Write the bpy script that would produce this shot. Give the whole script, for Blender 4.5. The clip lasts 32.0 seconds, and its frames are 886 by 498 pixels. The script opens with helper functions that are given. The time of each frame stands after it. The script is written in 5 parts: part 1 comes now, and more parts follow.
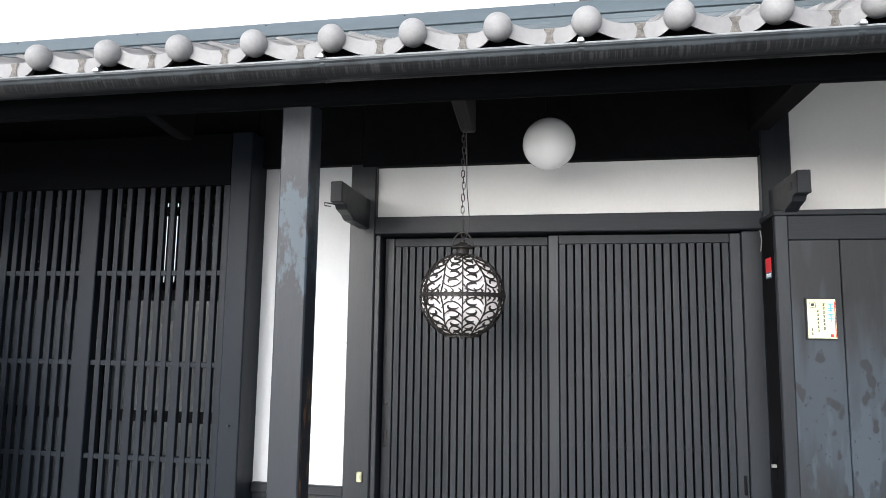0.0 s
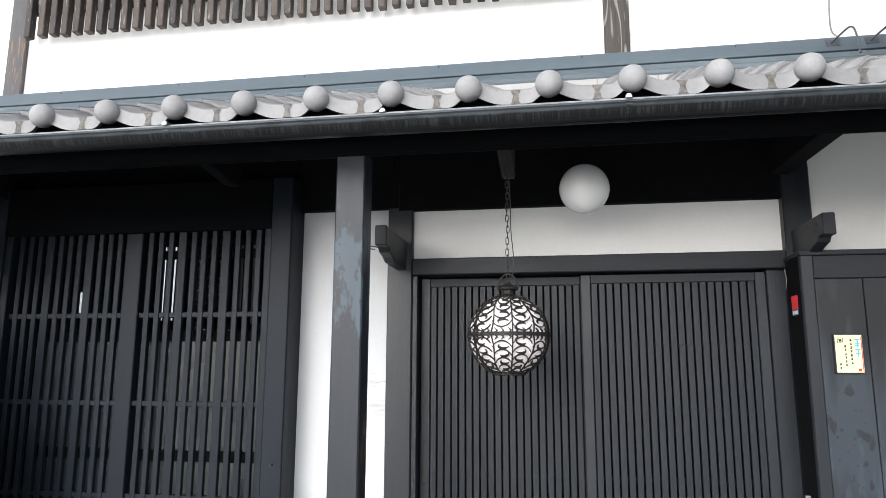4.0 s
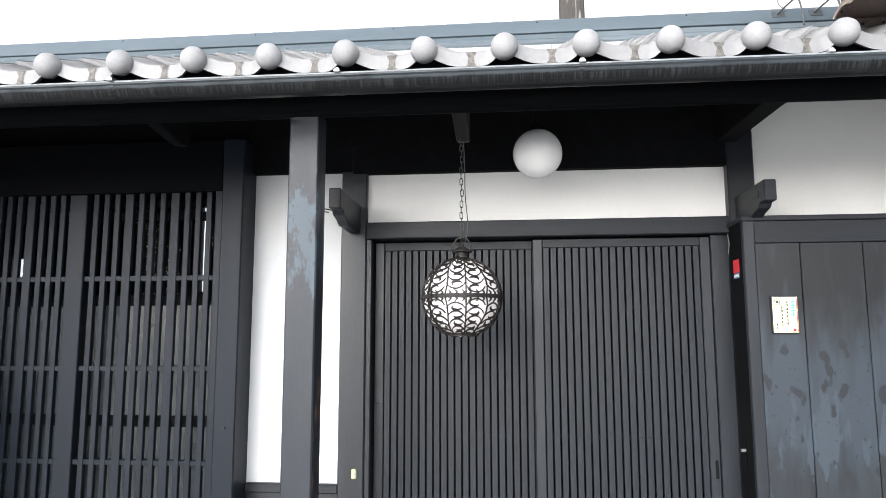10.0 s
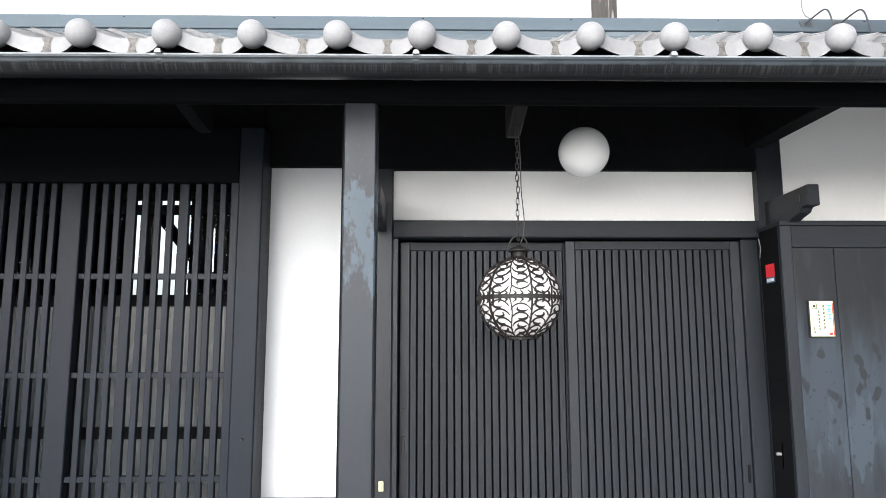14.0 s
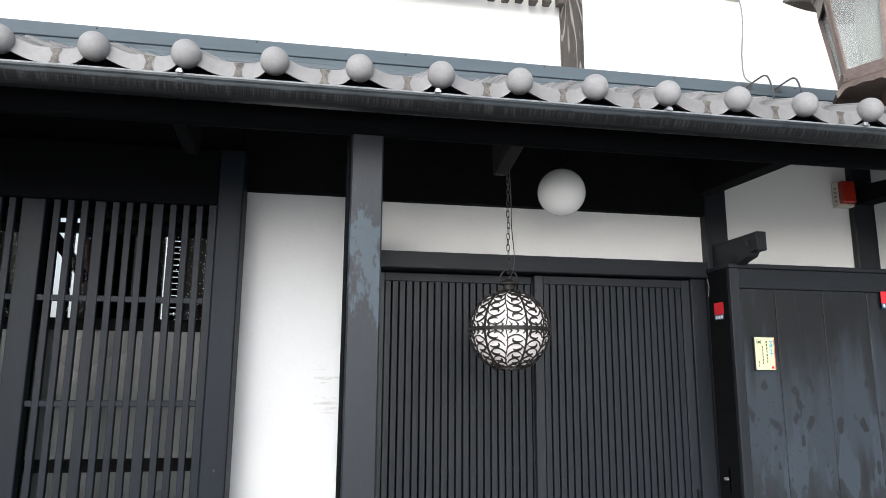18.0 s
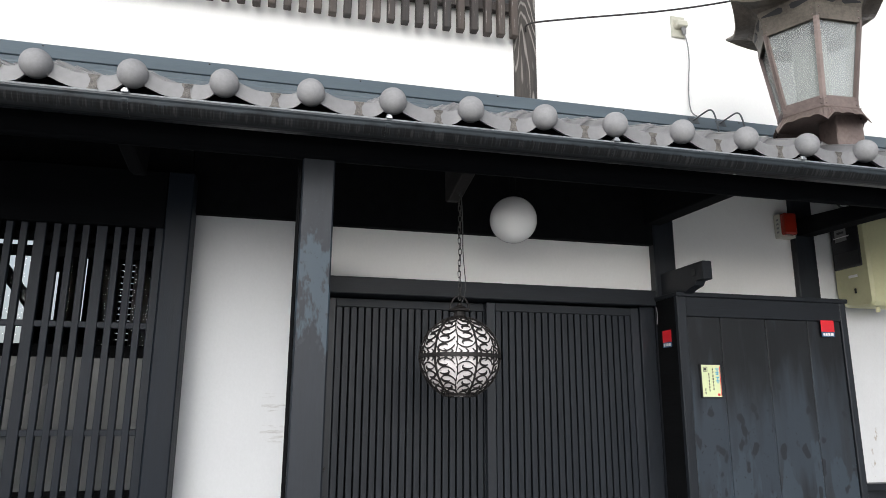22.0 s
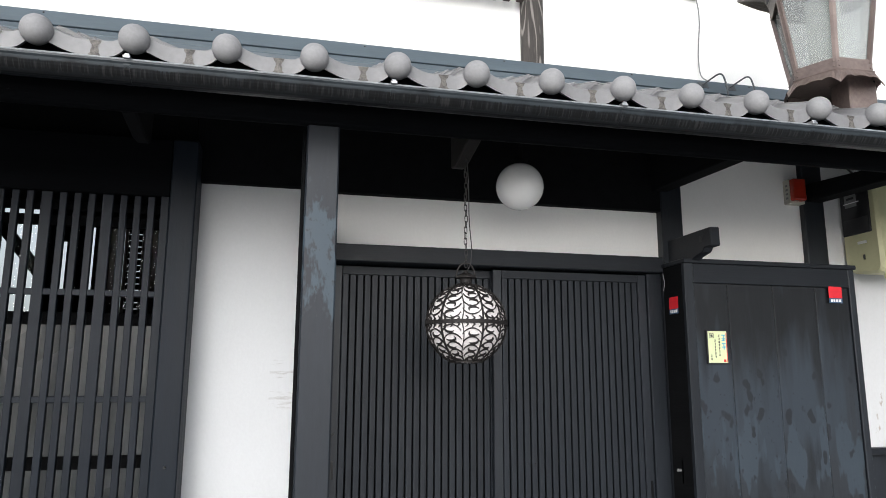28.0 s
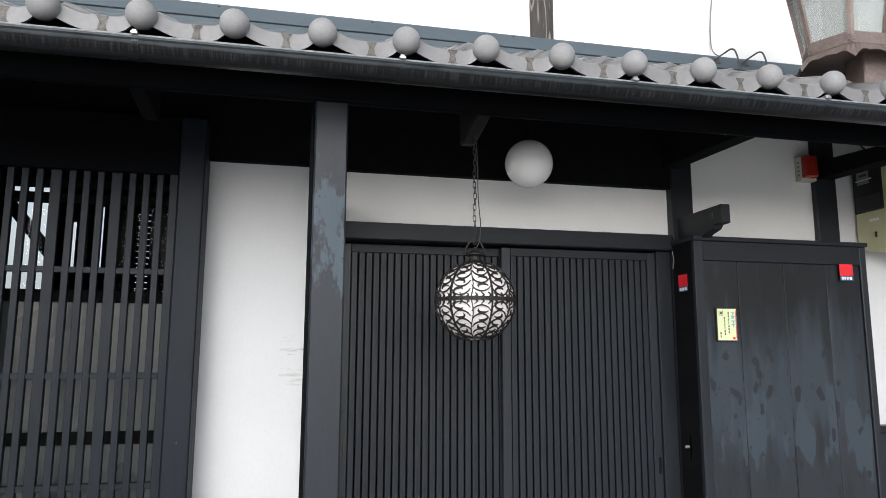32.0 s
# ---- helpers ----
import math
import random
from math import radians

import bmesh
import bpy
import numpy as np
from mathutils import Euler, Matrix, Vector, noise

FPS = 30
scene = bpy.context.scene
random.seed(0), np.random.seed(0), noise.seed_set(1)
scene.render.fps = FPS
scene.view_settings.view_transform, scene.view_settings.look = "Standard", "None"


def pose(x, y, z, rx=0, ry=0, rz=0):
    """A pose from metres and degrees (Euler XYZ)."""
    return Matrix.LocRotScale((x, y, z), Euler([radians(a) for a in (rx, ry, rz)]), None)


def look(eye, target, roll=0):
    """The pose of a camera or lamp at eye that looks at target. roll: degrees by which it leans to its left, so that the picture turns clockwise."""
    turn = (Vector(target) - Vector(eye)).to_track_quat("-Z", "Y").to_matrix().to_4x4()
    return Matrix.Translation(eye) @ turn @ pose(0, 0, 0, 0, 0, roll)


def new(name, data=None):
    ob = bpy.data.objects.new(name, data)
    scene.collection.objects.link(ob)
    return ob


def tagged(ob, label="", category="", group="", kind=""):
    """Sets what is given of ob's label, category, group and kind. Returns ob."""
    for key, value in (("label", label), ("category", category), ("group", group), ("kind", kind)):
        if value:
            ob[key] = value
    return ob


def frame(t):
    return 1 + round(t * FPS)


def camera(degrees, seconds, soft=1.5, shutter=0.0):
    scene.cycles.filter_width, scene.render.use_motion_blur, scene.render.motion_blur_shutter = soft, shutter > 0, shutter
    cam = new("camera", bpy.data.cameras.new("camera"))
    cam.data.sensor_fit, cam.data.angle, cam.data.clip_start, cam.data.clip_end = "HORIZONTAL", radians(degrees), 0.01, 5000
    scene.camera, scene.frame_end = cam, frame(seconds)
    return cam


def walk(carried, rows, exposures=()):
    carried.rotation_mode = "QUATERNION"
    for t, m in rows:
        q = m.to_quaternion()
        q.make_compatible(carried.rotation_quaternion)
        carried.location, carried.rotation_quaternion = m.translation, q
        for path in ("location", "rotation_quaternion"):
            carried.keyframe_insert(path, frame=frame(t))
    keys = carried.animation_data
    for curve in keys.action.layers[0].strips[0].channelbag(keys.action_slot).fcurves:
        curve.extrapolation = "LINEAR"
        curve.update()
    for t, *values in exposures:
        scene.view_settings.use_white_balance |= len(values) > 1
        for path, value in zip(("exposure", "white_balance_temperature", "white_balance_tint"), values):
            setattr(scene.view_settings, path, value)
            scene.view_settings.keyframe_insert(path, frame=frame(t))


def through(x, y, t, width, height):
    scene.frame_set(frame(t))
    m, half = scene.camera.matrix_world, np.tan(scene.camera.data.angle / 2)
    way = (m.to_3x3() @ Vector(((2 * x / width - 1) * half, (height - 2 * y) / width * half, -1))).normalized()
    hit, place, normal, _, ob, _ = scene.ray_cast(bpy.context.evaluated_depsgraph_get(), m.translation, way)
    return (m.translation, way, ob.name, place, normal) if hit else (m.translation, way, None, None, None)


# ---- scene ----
cam = camera(65.4, 32.0, soft=0.7)
PATH = [
    (0, (0.04, 0.02, 1.557), (-0.321, 1.972, 1.805), 0.8),
    (0.5, (-0.078, -0.07, 1.577), (-0.346, 1.892, 1.855), 0.8),
    (1, (-0.127, -0.141, 1.553), (-0.38, 1.822, 1.841), -0.1),
    (1.5, (-0.113, -0.149, 1.565), (-0.466, 1.801, 1.836), 0.4),
    (2, (-0.155, -0.151, 1.573), (-0.501, 1.801, 1.835), 0.5),
    (2.5, (-0.196, -0.163, 1.566), (-0.534, 1.779, 1.902), 0.2),
    (4.5, (-0.18, -0.152, 1.567), (-0.498, 1.79, 1.924), 0.2),
    (5, (-0.178, -0.145, 1.563), (-0.48, 1.797, 1.934), 0.0),
    (5.5, (-0.167, -0.142, 1.56), (-0.454, 1.804, 1.924), -0.1),
    (6, (-0.167, -0.149, 1.542), (-0.43, 1.81, 1.849), -0.2),
    (6.5, (-0.161, -0.156, 1.538), (-0.409, 1.809, 1.818), -0.2),
    (7, (-0.159, -0.157, 1.538), (-0.398, 1.811, 1.8), -0.1),
    (7.5, (-0.159, -0.154, 1.538), (-0.402, 1.815, 1.789), -0.1),
    (8, (-0.164, -0.152, 1.536), (-0.407, 1.818, 1.786), -0.2),
    (8.5, (-0.165, -0.153, 1.536), (-0.412, 1.816, 1.788), -0.1),
    (9, (-0.159, -0.154, 1.54), (-0.407, 1.814, 1.796), -0.1),
    (9.5, (-0.162, -0.16, 1.542), (-0.409, 1.807, 1.802), 0.0),
    (10, (-0.188, -0.171, 1.538), (-0.381, 1.803, 1.797), -0.1),
    (10.5, (-0.196, -0.239, 1.517), (-0.582, 1.699, 1.831), 0.3),
    (11, (-0.233, -0.201, 1.566), (-0.771, 1.696, 1.901), 1.0),
    (11.5, (-0.299, -0.204, 1.555), (-0.819, 1.694, 1.915), 0.7),
    (12, (-0.338, -0.187, 1.546), (-0.732, 1.742, 1.899), -0.5),
    (12.5, (-0.361, -0.15, 1.541), (-0.709, 1.792, 1.87), -0.5),
    (13, (-0.477, -0.109, 1.545), (-0.737, 1.849, 1.861), 0.8),
    (13.5, (-0.666, -0.121, 1.545), (-0.687, 1.857, 1.836), -0.2),
    (14, (-0.769, -0.037, 1.519), (-0.734, 1.943, 1.8), -0.1),
    (14.5, (-0.862, 0.048, 1.517), (-0.76, 2.018, 1.848), -0.0),
    (16.5, (-1.238, -0.065, 1.508), (-0.866, 1.881, 1.782), -0.5),
    (17, (-1.225, -0.056, 1.514), (-0.92, 1.898, 1.812), 0.2),
    (17.5, (-1.207, -0.07, 1.513), (-0.895, 1.873, 1.871), 0.3),
    (18, (-1.202, -0.076, 1.512), (-0.865, 1.86, 1.879), 0.4),
    (18.5, (-1.186, -0.081, 1.511), (-0.821, 1.853, 1.865), 0.4),
    (19, (-1.175, -0.084, 1.508), (-0.77, 1.841, 1.867), 0.5),
    (19.5, (-1.168, -0.084, 1.505), (-0.733, 1.833, 1.875), 0.4),
    (20, (-1.166, -0.083, 1.513), (-0.701, 1.823, 1.902), 0.4),
    (20.5, (-1.172, -0.079, 1.521), (-0.702, 1.813, 1.97), 0.4),
    (21, (-1.172, -0.079, 1.51), (-0.719, 1.812, 1.975), 0.5),
    (21.5, (-1.172, -0.083, 1.51), (-0.73, 1.813, 1.966), 0.4),
    (22, (-1.168, -0.076, 1.51), (-0.718, 1.821, 1.954), 0.3),
    (22.5, (-1.159, -0.074, 1.512), (-0.703, 1.825, 1.946), 0.3),
    (23, (-1.162, -0.07, 1.514), (-0.701, 1.827, 1.949), 0.3),
    (23.5, (-1.162, -0.075, 1.512), (-0.708, 1.823, 1.949), 0.3),
    (24, (-1.167, -0.071, 1.515), (-0.711, 1.828, 1.946), 0.2),
    (24.5, (-1.167, -0.068, 1.513), (-0.712, 1.832, 1.941), 0.2),
    (25, (-1.16, -0.074, 1.508), (-0.708, 1.828, 1.93), 0.2),
    (25.5, (-1.162, -0.07, 1.506), (-0.711, 1.833, 1.921), 0.2),
    (26, (-1.163, -0.07, 1.501), (-0.719, 1.84, 1.893), 0.2),
    (26.5, (-1.164, -0.07, 1.502), (-0.723, 1.844, 1.88), 0.2),
    (28.5, (-1.165, -0.066, 1.505), (-0.73, 1.854, 1.855), 0.2),
    (29, (-1.169, -0.072, 1.496), (-0.736, 1.85, 1.84), 0.2),
    (29.5, (-1.171, -0.069, 1.495), (-0.74, 1.855, 1.828), 0.1),
    (30, (-1.17, -0.063, 1.495), (-0.741, 1.863, 1.819), 0.2),
    (30.5, (-1.173, -0.064, 1.496), (-0.746, 1.865, 1.812), 0.2),
    (31, (-1.169, -0.065, 1.493), (-0.748, 1.866, 1.803), 0.2),
    (31.5, (-1.169, -0.061, 1.492), (-0.751, 1.871, 1.797), 0.2),
    (32, (-1.17, -0.059, 1.492), (-0.752, 1.874, 1.791), 0.2),
]
EXPOSURES = [(0, 0.80, 6250, 10), (1, 0.84, 6250, 10), (2, 0.79, 6250, 10), (2.5, 0.72, 6250, 10), (5, 0.56, 6250, 10), (5.6, 0.60, 6250, 10), (6.3, 0.88, 6250, 10), (7, 1.24, 6250, 10), (8, 1.40, 6250, 10), (9.3, 1.38, 6250, 10), (10, 1.08, 6250, 10),
             (11, 0.70, 6250, 10), (12, 0.44, 6250, 10), (13, 0.56, 6250, 10), (13.6, 0.90, 6250, 10), (14.3, 1.07, 6250, 10), (16.5, 0.60, 6250, 10), (17, 0.54, 6250, 10), (18, 0.44, 6250, 10), (20, 0.26, 6250, 10), (22, 0.00, 6250, 10),
             (23.5, 0.00, 6250, 10), (26, 0.16, 6250, 10), (28.5, 0.17, 6250, 10), (32, 0.18, 6250, 10)]
walk(cam, [(t, look(eye, target, roll)) for t, eye, target, roll in PATH], EXPOSURES)

# ---- world, sun, exposure ----
world = bpy.data.worlds.new("overcast_sky")
scene.world = world
world.use_nodes = True
wn, wl = world.node_tree.nodes, world.node_tree.links
sky = wn.new("ShaderNodeTexSky")
sky.sky_type, sky.sun_disc = "NISHITA", False
sky.sun_elevation, sky.sun_rotation = radians(22), radians(200)
sky.air_density, sky.dust_density, sky.ozone_density = 1.0, 3.0, 1.0
grey = wn.new("ShaderNodeHueSaturation")
grey.inputs["Saturation"].default_value = 0.28
wl.new(sky.outputs["Color"], grey.inputs["Color"])
wl.new(grey.outputs["Color"], wn["Background"].inputs["Color"])
wn["Background"].inputs["Strength"].default_value = 0.15
sun = new("sun", bpy.data.lights.new("sun", "SUN"))
sun.data.energy, sun.data.angle, sun.data.color = 1.58, radians(70), (0.975, 0.98, 0.985)
sun.matrix_world = look((-4, -12, 5.2), (0, 0, 0))


# ---- materials ----
def link(nt, a, b):
    nt.links.new(a, b)


def mat(name, color, rough=0.6, metal=0.0, stretch=(1, 1, 1), fine=60.0, coarse=4.0, vary=0.25, bump=0.15, spec=0.5, hue=None, tell=0.0):
    """A surface with grain at two sizes; stretch is the grain's run along x, y, z."""
    m = bpy.data.materials.new(name)
    m.use_nodes = True
    nt = m.node_tree
    bsdf = nt.nodes["Principled BSDF"]
    geo = nt.nodes.new("ShaderNodeNewGeometry")
    mp = nt.nodes.new("ShaderNodeMapping")
    mp.inputs["Scale"].default_value = stretch
    link(nt, geo.outputs["Position"], mp.inputs["Vector"])
    n1 = nt.nodes.new("ShaderNodeTexNoise")
    n1.inputs["Scale"].default_value, n1.inputs["Detail"].default_value, n1.inputs["Roughness"].default_value = fine, 6, 0.65
    n2 = nt.nodes.new("ShaderNodeTexNoise")
    n2.inputs["Scale"].default_value, n2.inputs["Detail"].default_value = coarse, 4
    for n in (n1, n2):
        link(nt, mp.outputs["Vector"], n.inputs["Vector"])
    add = nt.nodes.new("ShaderNodeMath")
    add.operation = "ADD"
    link(nt, n1.outputs["Fac"], add.inputs[0])
    link(nt, n2.outputs["Fac"], add.inputs[1])
    last = add
    if tell:
        info = nt.nodes.new("ShaderNodeObjectInfo")
        mul = nt.nodes.new("ShaderNodeMath")
        mul.operation = "MULTIPLY_ADD"
        mul.inputs[1].default_value = tell
        link(nt, info.outputs["Random"], mul.inputs[0])
        link(nt, add.outputs[0], mul.inputs[2])
        last = mul
    ramp = nt.nodes.new("ShaderNodeMapRange")
    ramp.inputs["From Min"].default_value, ramp.inputs["From Max"].default_value = 0.6, 1.4 + tell
    link(nt, last.outputs[0], ramp.inputs["Value"])
    mix = nt.nodes.new("ShaderNodeMix")
    mix.data_type = "RGBA"
    lo = [c * (1 - vary) for c in color]
    hi = [min(1, c * (1 + vary)) for c in (hue or color)]
    mix.inputs["A"].default_value, mix.inputs["B"].default_value = (*lo, 1), (*hi, 1)
    link(nt, ramp.outputs["Result"], mix.inputs["Factor"])
    link(nt, mix.outputs["Result"], bsdf.inputs["Base Color"])
    rr = nt.nodes.new("ShaderNodeMapRange")
    rr.inputs["To Min"].default_value, rr.inputs["To Max"].default_value = max(0.03, rough - 0.1), min(1, rough + 0.1)
    link(nt, n2.outputs["Fac"], rr.inputs["Value"])
    link(nt, rr.outputs["Result"], bsdf.inputs["Roughness"])
    bsdf.inputs["Metallic"].default_value, bsdf.inputs["Specular IOR Level"].default_value = metal, spec
    if bump:
        bp = nt.nodes.new("ShaderNodeBump")
        bp.inputs["Strength"].default_value, bp.inputs["Distance"].default_value = bump, 0.004
        link(nt, n1.outputs["Fac"], bp.inputs["Height"])
        link(nt, bp.outputs["Normal"], bsdf.inputs["Normal"])
    return m


def wear_or_sheen(m, color, cut, soft, scale, zlo, zhi, fade=0.12, warp=(1, 1, 0.5), xlo=None, each=False, detail=5.0):
    """Bare, bleached or painted sheen patches with ragged edges between the heights zlo and zhi, laid over the colour
    of m.
    """
    nt = m.node_tree
    bsdf = nt.nodes["Principled BSDF"]
    old = bsdf.inputs["Base Color"].links[0].from_socket
    geo = nt.nodes.new("ShaderNodeNewGeometry")
    mp = nt.nodes.new("ShaderNodeMapping")
    mp.inputs["Scale"].default_value = warp
    link(nt, geo.outputs["Position"], mp.inputs["Vector"])
    n = nt.nodes.new("ShaderNodeTexNoise")
    n.inputs["Scale"].default_value, n.inputs["Detail"].default_value, n.inputs["Roughness"].default_value = scale, detail, 0.55
    if each:
        info, shift = nt.nodes.new("ShaderNodeObjectInfo"), nt.nodes.new("ShaderNodeVectorMath")
        shift.operation = "SCALE"
        shift.inputs[0].default_value = (7.0, 3.0, 2.0)
        link(nt, info.outputs["Random"], shift.inputs["Scale"])
        link(nt, shift.outputs[0], mp.inputs["Location"])
    link(nt, mp.outputs["Vector"], n.inputs["Vector"])
    sep = nt.nodes.new("ShaderNodeSeparateXYZ")
    link(nt, geo.outputs["Position"], sep.inputs[0])
    up = nt.nodes.new("ShaderNodeMapRange")
    up.inputs["From Min"].default_value, up.inputs["From Max"].default_value = zlo - fade, zlo + fade
    down = nt.nodes.new("ShaderNodeMapRange")
    down.inputs["From Min"].default_value, down.inputs["From Max"].default_value = zhi + fade, zhi - fade
    for r in (up, down):
        link(nt, sep.outputs["Z"], r.inputs["Value"])
    mul = nt.nodes.new("ShaderNodeMath")
    mul.operation = "MULTIPLY"
    link(nt, up.outputs[0], mul.inputs[0])
    link(nt, down.outputs[0], mul.inputs[1])
    band = mul
    if xlo is not None:
        side = nt.nodes.new("ShaderNodeMapRange")
        side.inputs["From Min"].default_value, side.inputs["From Max"].default_value = xlo - 0.012, xlo + 0.012
        link(nt, sep.outputs["X"], side.inputs["Value"])
        band = nt.nodes.new("ShaderNodeMath")
        band.operation = "MULTIPLY"
        link(nt, mul.outputs[0], band.inputs[0])
        link(nt, side.outputs[0], band.inputs[1])
    sub = nt.nodes.new("ShaderNodeMath")
    sub.operation = "MULTIPLY_ADD"
    sub.inputs[1].default_value, sub.inputs[2].default_value = 0.35, -0.35
    link(nt, band.outputs[0], sub.inputs[0])
    tot = nt.nodes.new("ShaderNodeMath")
    tot.operation = "ADD"
    link(nt, n.outputs["Fac"], tot.inputs[0])
    link(nt, sub.outputs[0], tot.inputs[1])
    edge = nt.nodes.new("ShaderNodeMapRange")
    edge.inputs["From Min"].default_value, edge.inputs["From Max"].default_value = cut - soft, cut + soft
    link(nt, tot.outputs[0], edge.inputs["Value"])
    mix = nt.nodes.new("ShaderNodeMix")
    mix.data_type = "RGBA"
    mix.inputs["B"].default_value = (*color, 1)
    link(nt, edge.outputs[0], mix.inputs["Factor"])
    link(nt, old, mix.inputs["A"])
    link(nt, mix.outputs["Result"], bsdf.inputs["Base Color"])
    return m


def contour_grain(m, dark, rings=16.0):
    """Dark growth-ring lines that follow the grain of weathered timber."""
    nt = m.node_tree
    bsdf = nt.nodes["Principled BSDF"]
    old = bsdf.inputs["Base Color"].links[0].from_socket
    geo = nt.nodes.new("ShaderNodeNewGeometry")
    mp = nt.nodes.new("ShaderNodeMapping")
    mp.inputs["Scale"].default_value = (9, 9, 1.1)
    link(nt, geo.outputs["Position"], mp.inputs["Vector"])
    n = nt.nodes.new("ShaderNodeTexNoise")
    n.inputs["Scale"].default_value, n.inputs["Detail"].default_value = 1.0, 1.5
    link(nt, mp.outputs["Vector"], n.inputs["Vector"])
    mul = nt.nodes.new("ShaderNodeMath")
    mul.operation = "MULTIPLY"
    mul.inputs[1].default_value = rings
    link(nt, n.outputs["Fac"], mul.inputs[0])
    pp = nt.nodes.new("ShaderNodeMath")
    pp.operation = "PINGPONG"
    pp.inputs[1].default_value = 0.5
    link(nt, mul.outputs[0], pp.inputs[0])
    edge = nt.nodes.new("ShaderNodeMapRange")
    edge.inputs["From Min"].default_value, edge.inputs["From Max"].default_value = 0.20, 0.06
    link(nt, pp.outputs[0], edge.inputs["Value"])
    mix = nt.nodes.new("ShaderNodeMix")
    mix.data_type = "RGBA"
    mix.inputs["B"].default_value = (*dark, 1)
    link(nt, edge.outputs[0], mix.inputs["Factor"])
    link(nt, old, mix.inputs["A"])
    link(nt, mix.outputs["Result"], bsdf.inputs["Base Color"])
    return m


def glow(m, color, strength):
    b = m.node_tree.nodes["Principled BSDF"]
    b.inputs["Emission Color"].default_value, b.inputs["Emission Strength"].default_value = (*color, 1), strength
    return m


def glass(name, color, rough, through):
    m = bpy.data.materials.new(name)
    m.use_nodes = True
    b = m.node_tree.nodes["Principled BSDF"]
    b.inputs["Base Color"].default_value = (*color, 1)
    b.inputs["Roughness"].default_value, b.inputs["Transmission Weight"].default_value, b.inputs["IOR"].default_value = rough, through, 1.45
    return m


WOOD = (0.0128, 0.0156, 0.0202)
M_POST = wear_or_sheen(mat("stained_timber", (0.0150, 0.0190, 0.0255), 0.45, 0, (6, 6, 0.9), 14, 2, 0.2, 0.12, spec=0.35), (0.044, 0.063, 0.081), 0.470, 0.035, 15, 1.72, 2.24, 0.12, (1.5, 1.5, 0.5))
wear_or_sheen(M_POST, (0.024, 0.030, 0.038), 0.60, 0.03, 34, 1.60, 2.4, 0.1, (1, 1, 0.75))
wear_or_sheen(M_POST, (0.16, 0.085, 0.045), 0.53, 0.03, 30, 0.8, 1.55, 0.1, (1, 1, 0.25), -0.990)
M_WOOD = mat("dark_stained_wood", WOOD, 0.40, 0, (9, 9, 0.8), 14, 2, 0.32, 0.16, spec=0.38)
M_WOODX = mat("dark_stained_beam_wood", (0.0120, 0.0142, 0.0180), 0.46, 0, (0.8, 9, 9), 14, 2, 0.3, 0.25, spec=0.28)
M_SLAT = mat("dark_slat_wood", (0.0118, 0.0148, 0.0197), 0.43, 0, (12, 12, 0.8), 14, 2, 0.26, 0.16, spec=0.30, tell=0.35)
M_LATTICE = mat("dark_lattice_wood", (0.0094, 0.0128, 0.0182), 0.46, 0, (12, 12, 0.8), 14, 2, 0.26, 0.16, spec=0.15, tell=0.35)
M_BOARD = mat("weathered_black_board", (0.0078, 0.0086, 0.0102), 0.36, 0, (7, 7, 0.6), 14, 2, 0.32, 0.15, spec=0.36, tell=0.25)
wear_or_sheen(M_BOARD, (0.0235, 0.0275, 0.0325), 0.36, 0.15, 5, 0.20, 1.62, 0.24, (2.2, 1.5, 0.4), each=True)
wear_or_sheen(M_BOARD, (0.031, 0.040, 0.051), 0.40, 0.11, 4.2, 1.00, 1.62, 0.22, (2.3, 1.5, 0.30), each=True, detail=3.0)
wear_or_sheen(M_BOARD, (0.038, 0.050, 0.063), 0.435, 0.022, 4.6, 0.86, 1.26, 0.22, (2.2, 1.5, 0.60), each=True, detail=3.0)
wear_or_sheen(M_BOARD, (0.0150, 0.0175, 0.021), 0.66, 0.02, 15, 0.60, 1.80, 0.25, (1.0, 1.5, 0.66), each=True, detail=1.5)
wear_or_sheen(M_BOARD, (0.0165, 0.0195, 0.024), 0.67, 0.03, 44, 0.60, 1.80, 0.25, (1.0, 1.5, 0.9), each=True)
M_SOFFIT = mat("near_black_soffit_wood", (0.0070, 0.0073, 0.0080), 0.85, 0, (9, 0.8, 9), 14, 2, 0.4, 0.3, spec=0.05)
# Beam wood darkened in its base colour for the shade under eave and gutter.
M_SHADEBEAM = mat("shade_darkened_beam", (0.0036, 0.0040, 0.0048), 0.75, 0, (0.8, 9, 9), 14, 2, 0.35, 0.25, spec=0.04)
M_BROWN = mat("reddish_old_wood", (0.0055, 0.0034, 0.0030), 0.7, 0, (8, 1, 8), 14, 2, 0.4, 0.3)
M_UPWOOD = contour_grain(mat("weathered_grey_timber", (0.034, 0.031, 0.030), 0.75, 0, (14, 14, 0.8), 12, 1.6, 0.5, 0.5, hue=(0.055, 0.048, 0.042)), (0.24, 0.22, 0.20), 15.0)
M_BAR = mat("weathered_brown_bar_wood", (0.046, 0.046, 0.048), 0.75, 0, (12, 12, 0.8), 14, 2, 0.5, 0.4, hue=(0.070, 0.054, 0.045), tell=1.2)
wear_or_sheen(M_BAR, (0.22, 0.20, 0.185), 0.645, 0.03, 46, 3.6, 5.6, 0.05, (2.4, 2.4, 0.2), each=True)
M_FARPOST = mat("plain_grey_timber", (0.115, 0.115, 0.122), 0.7, 0, (9, 9, 0.8), 14, 2, 0.2, 0.2)
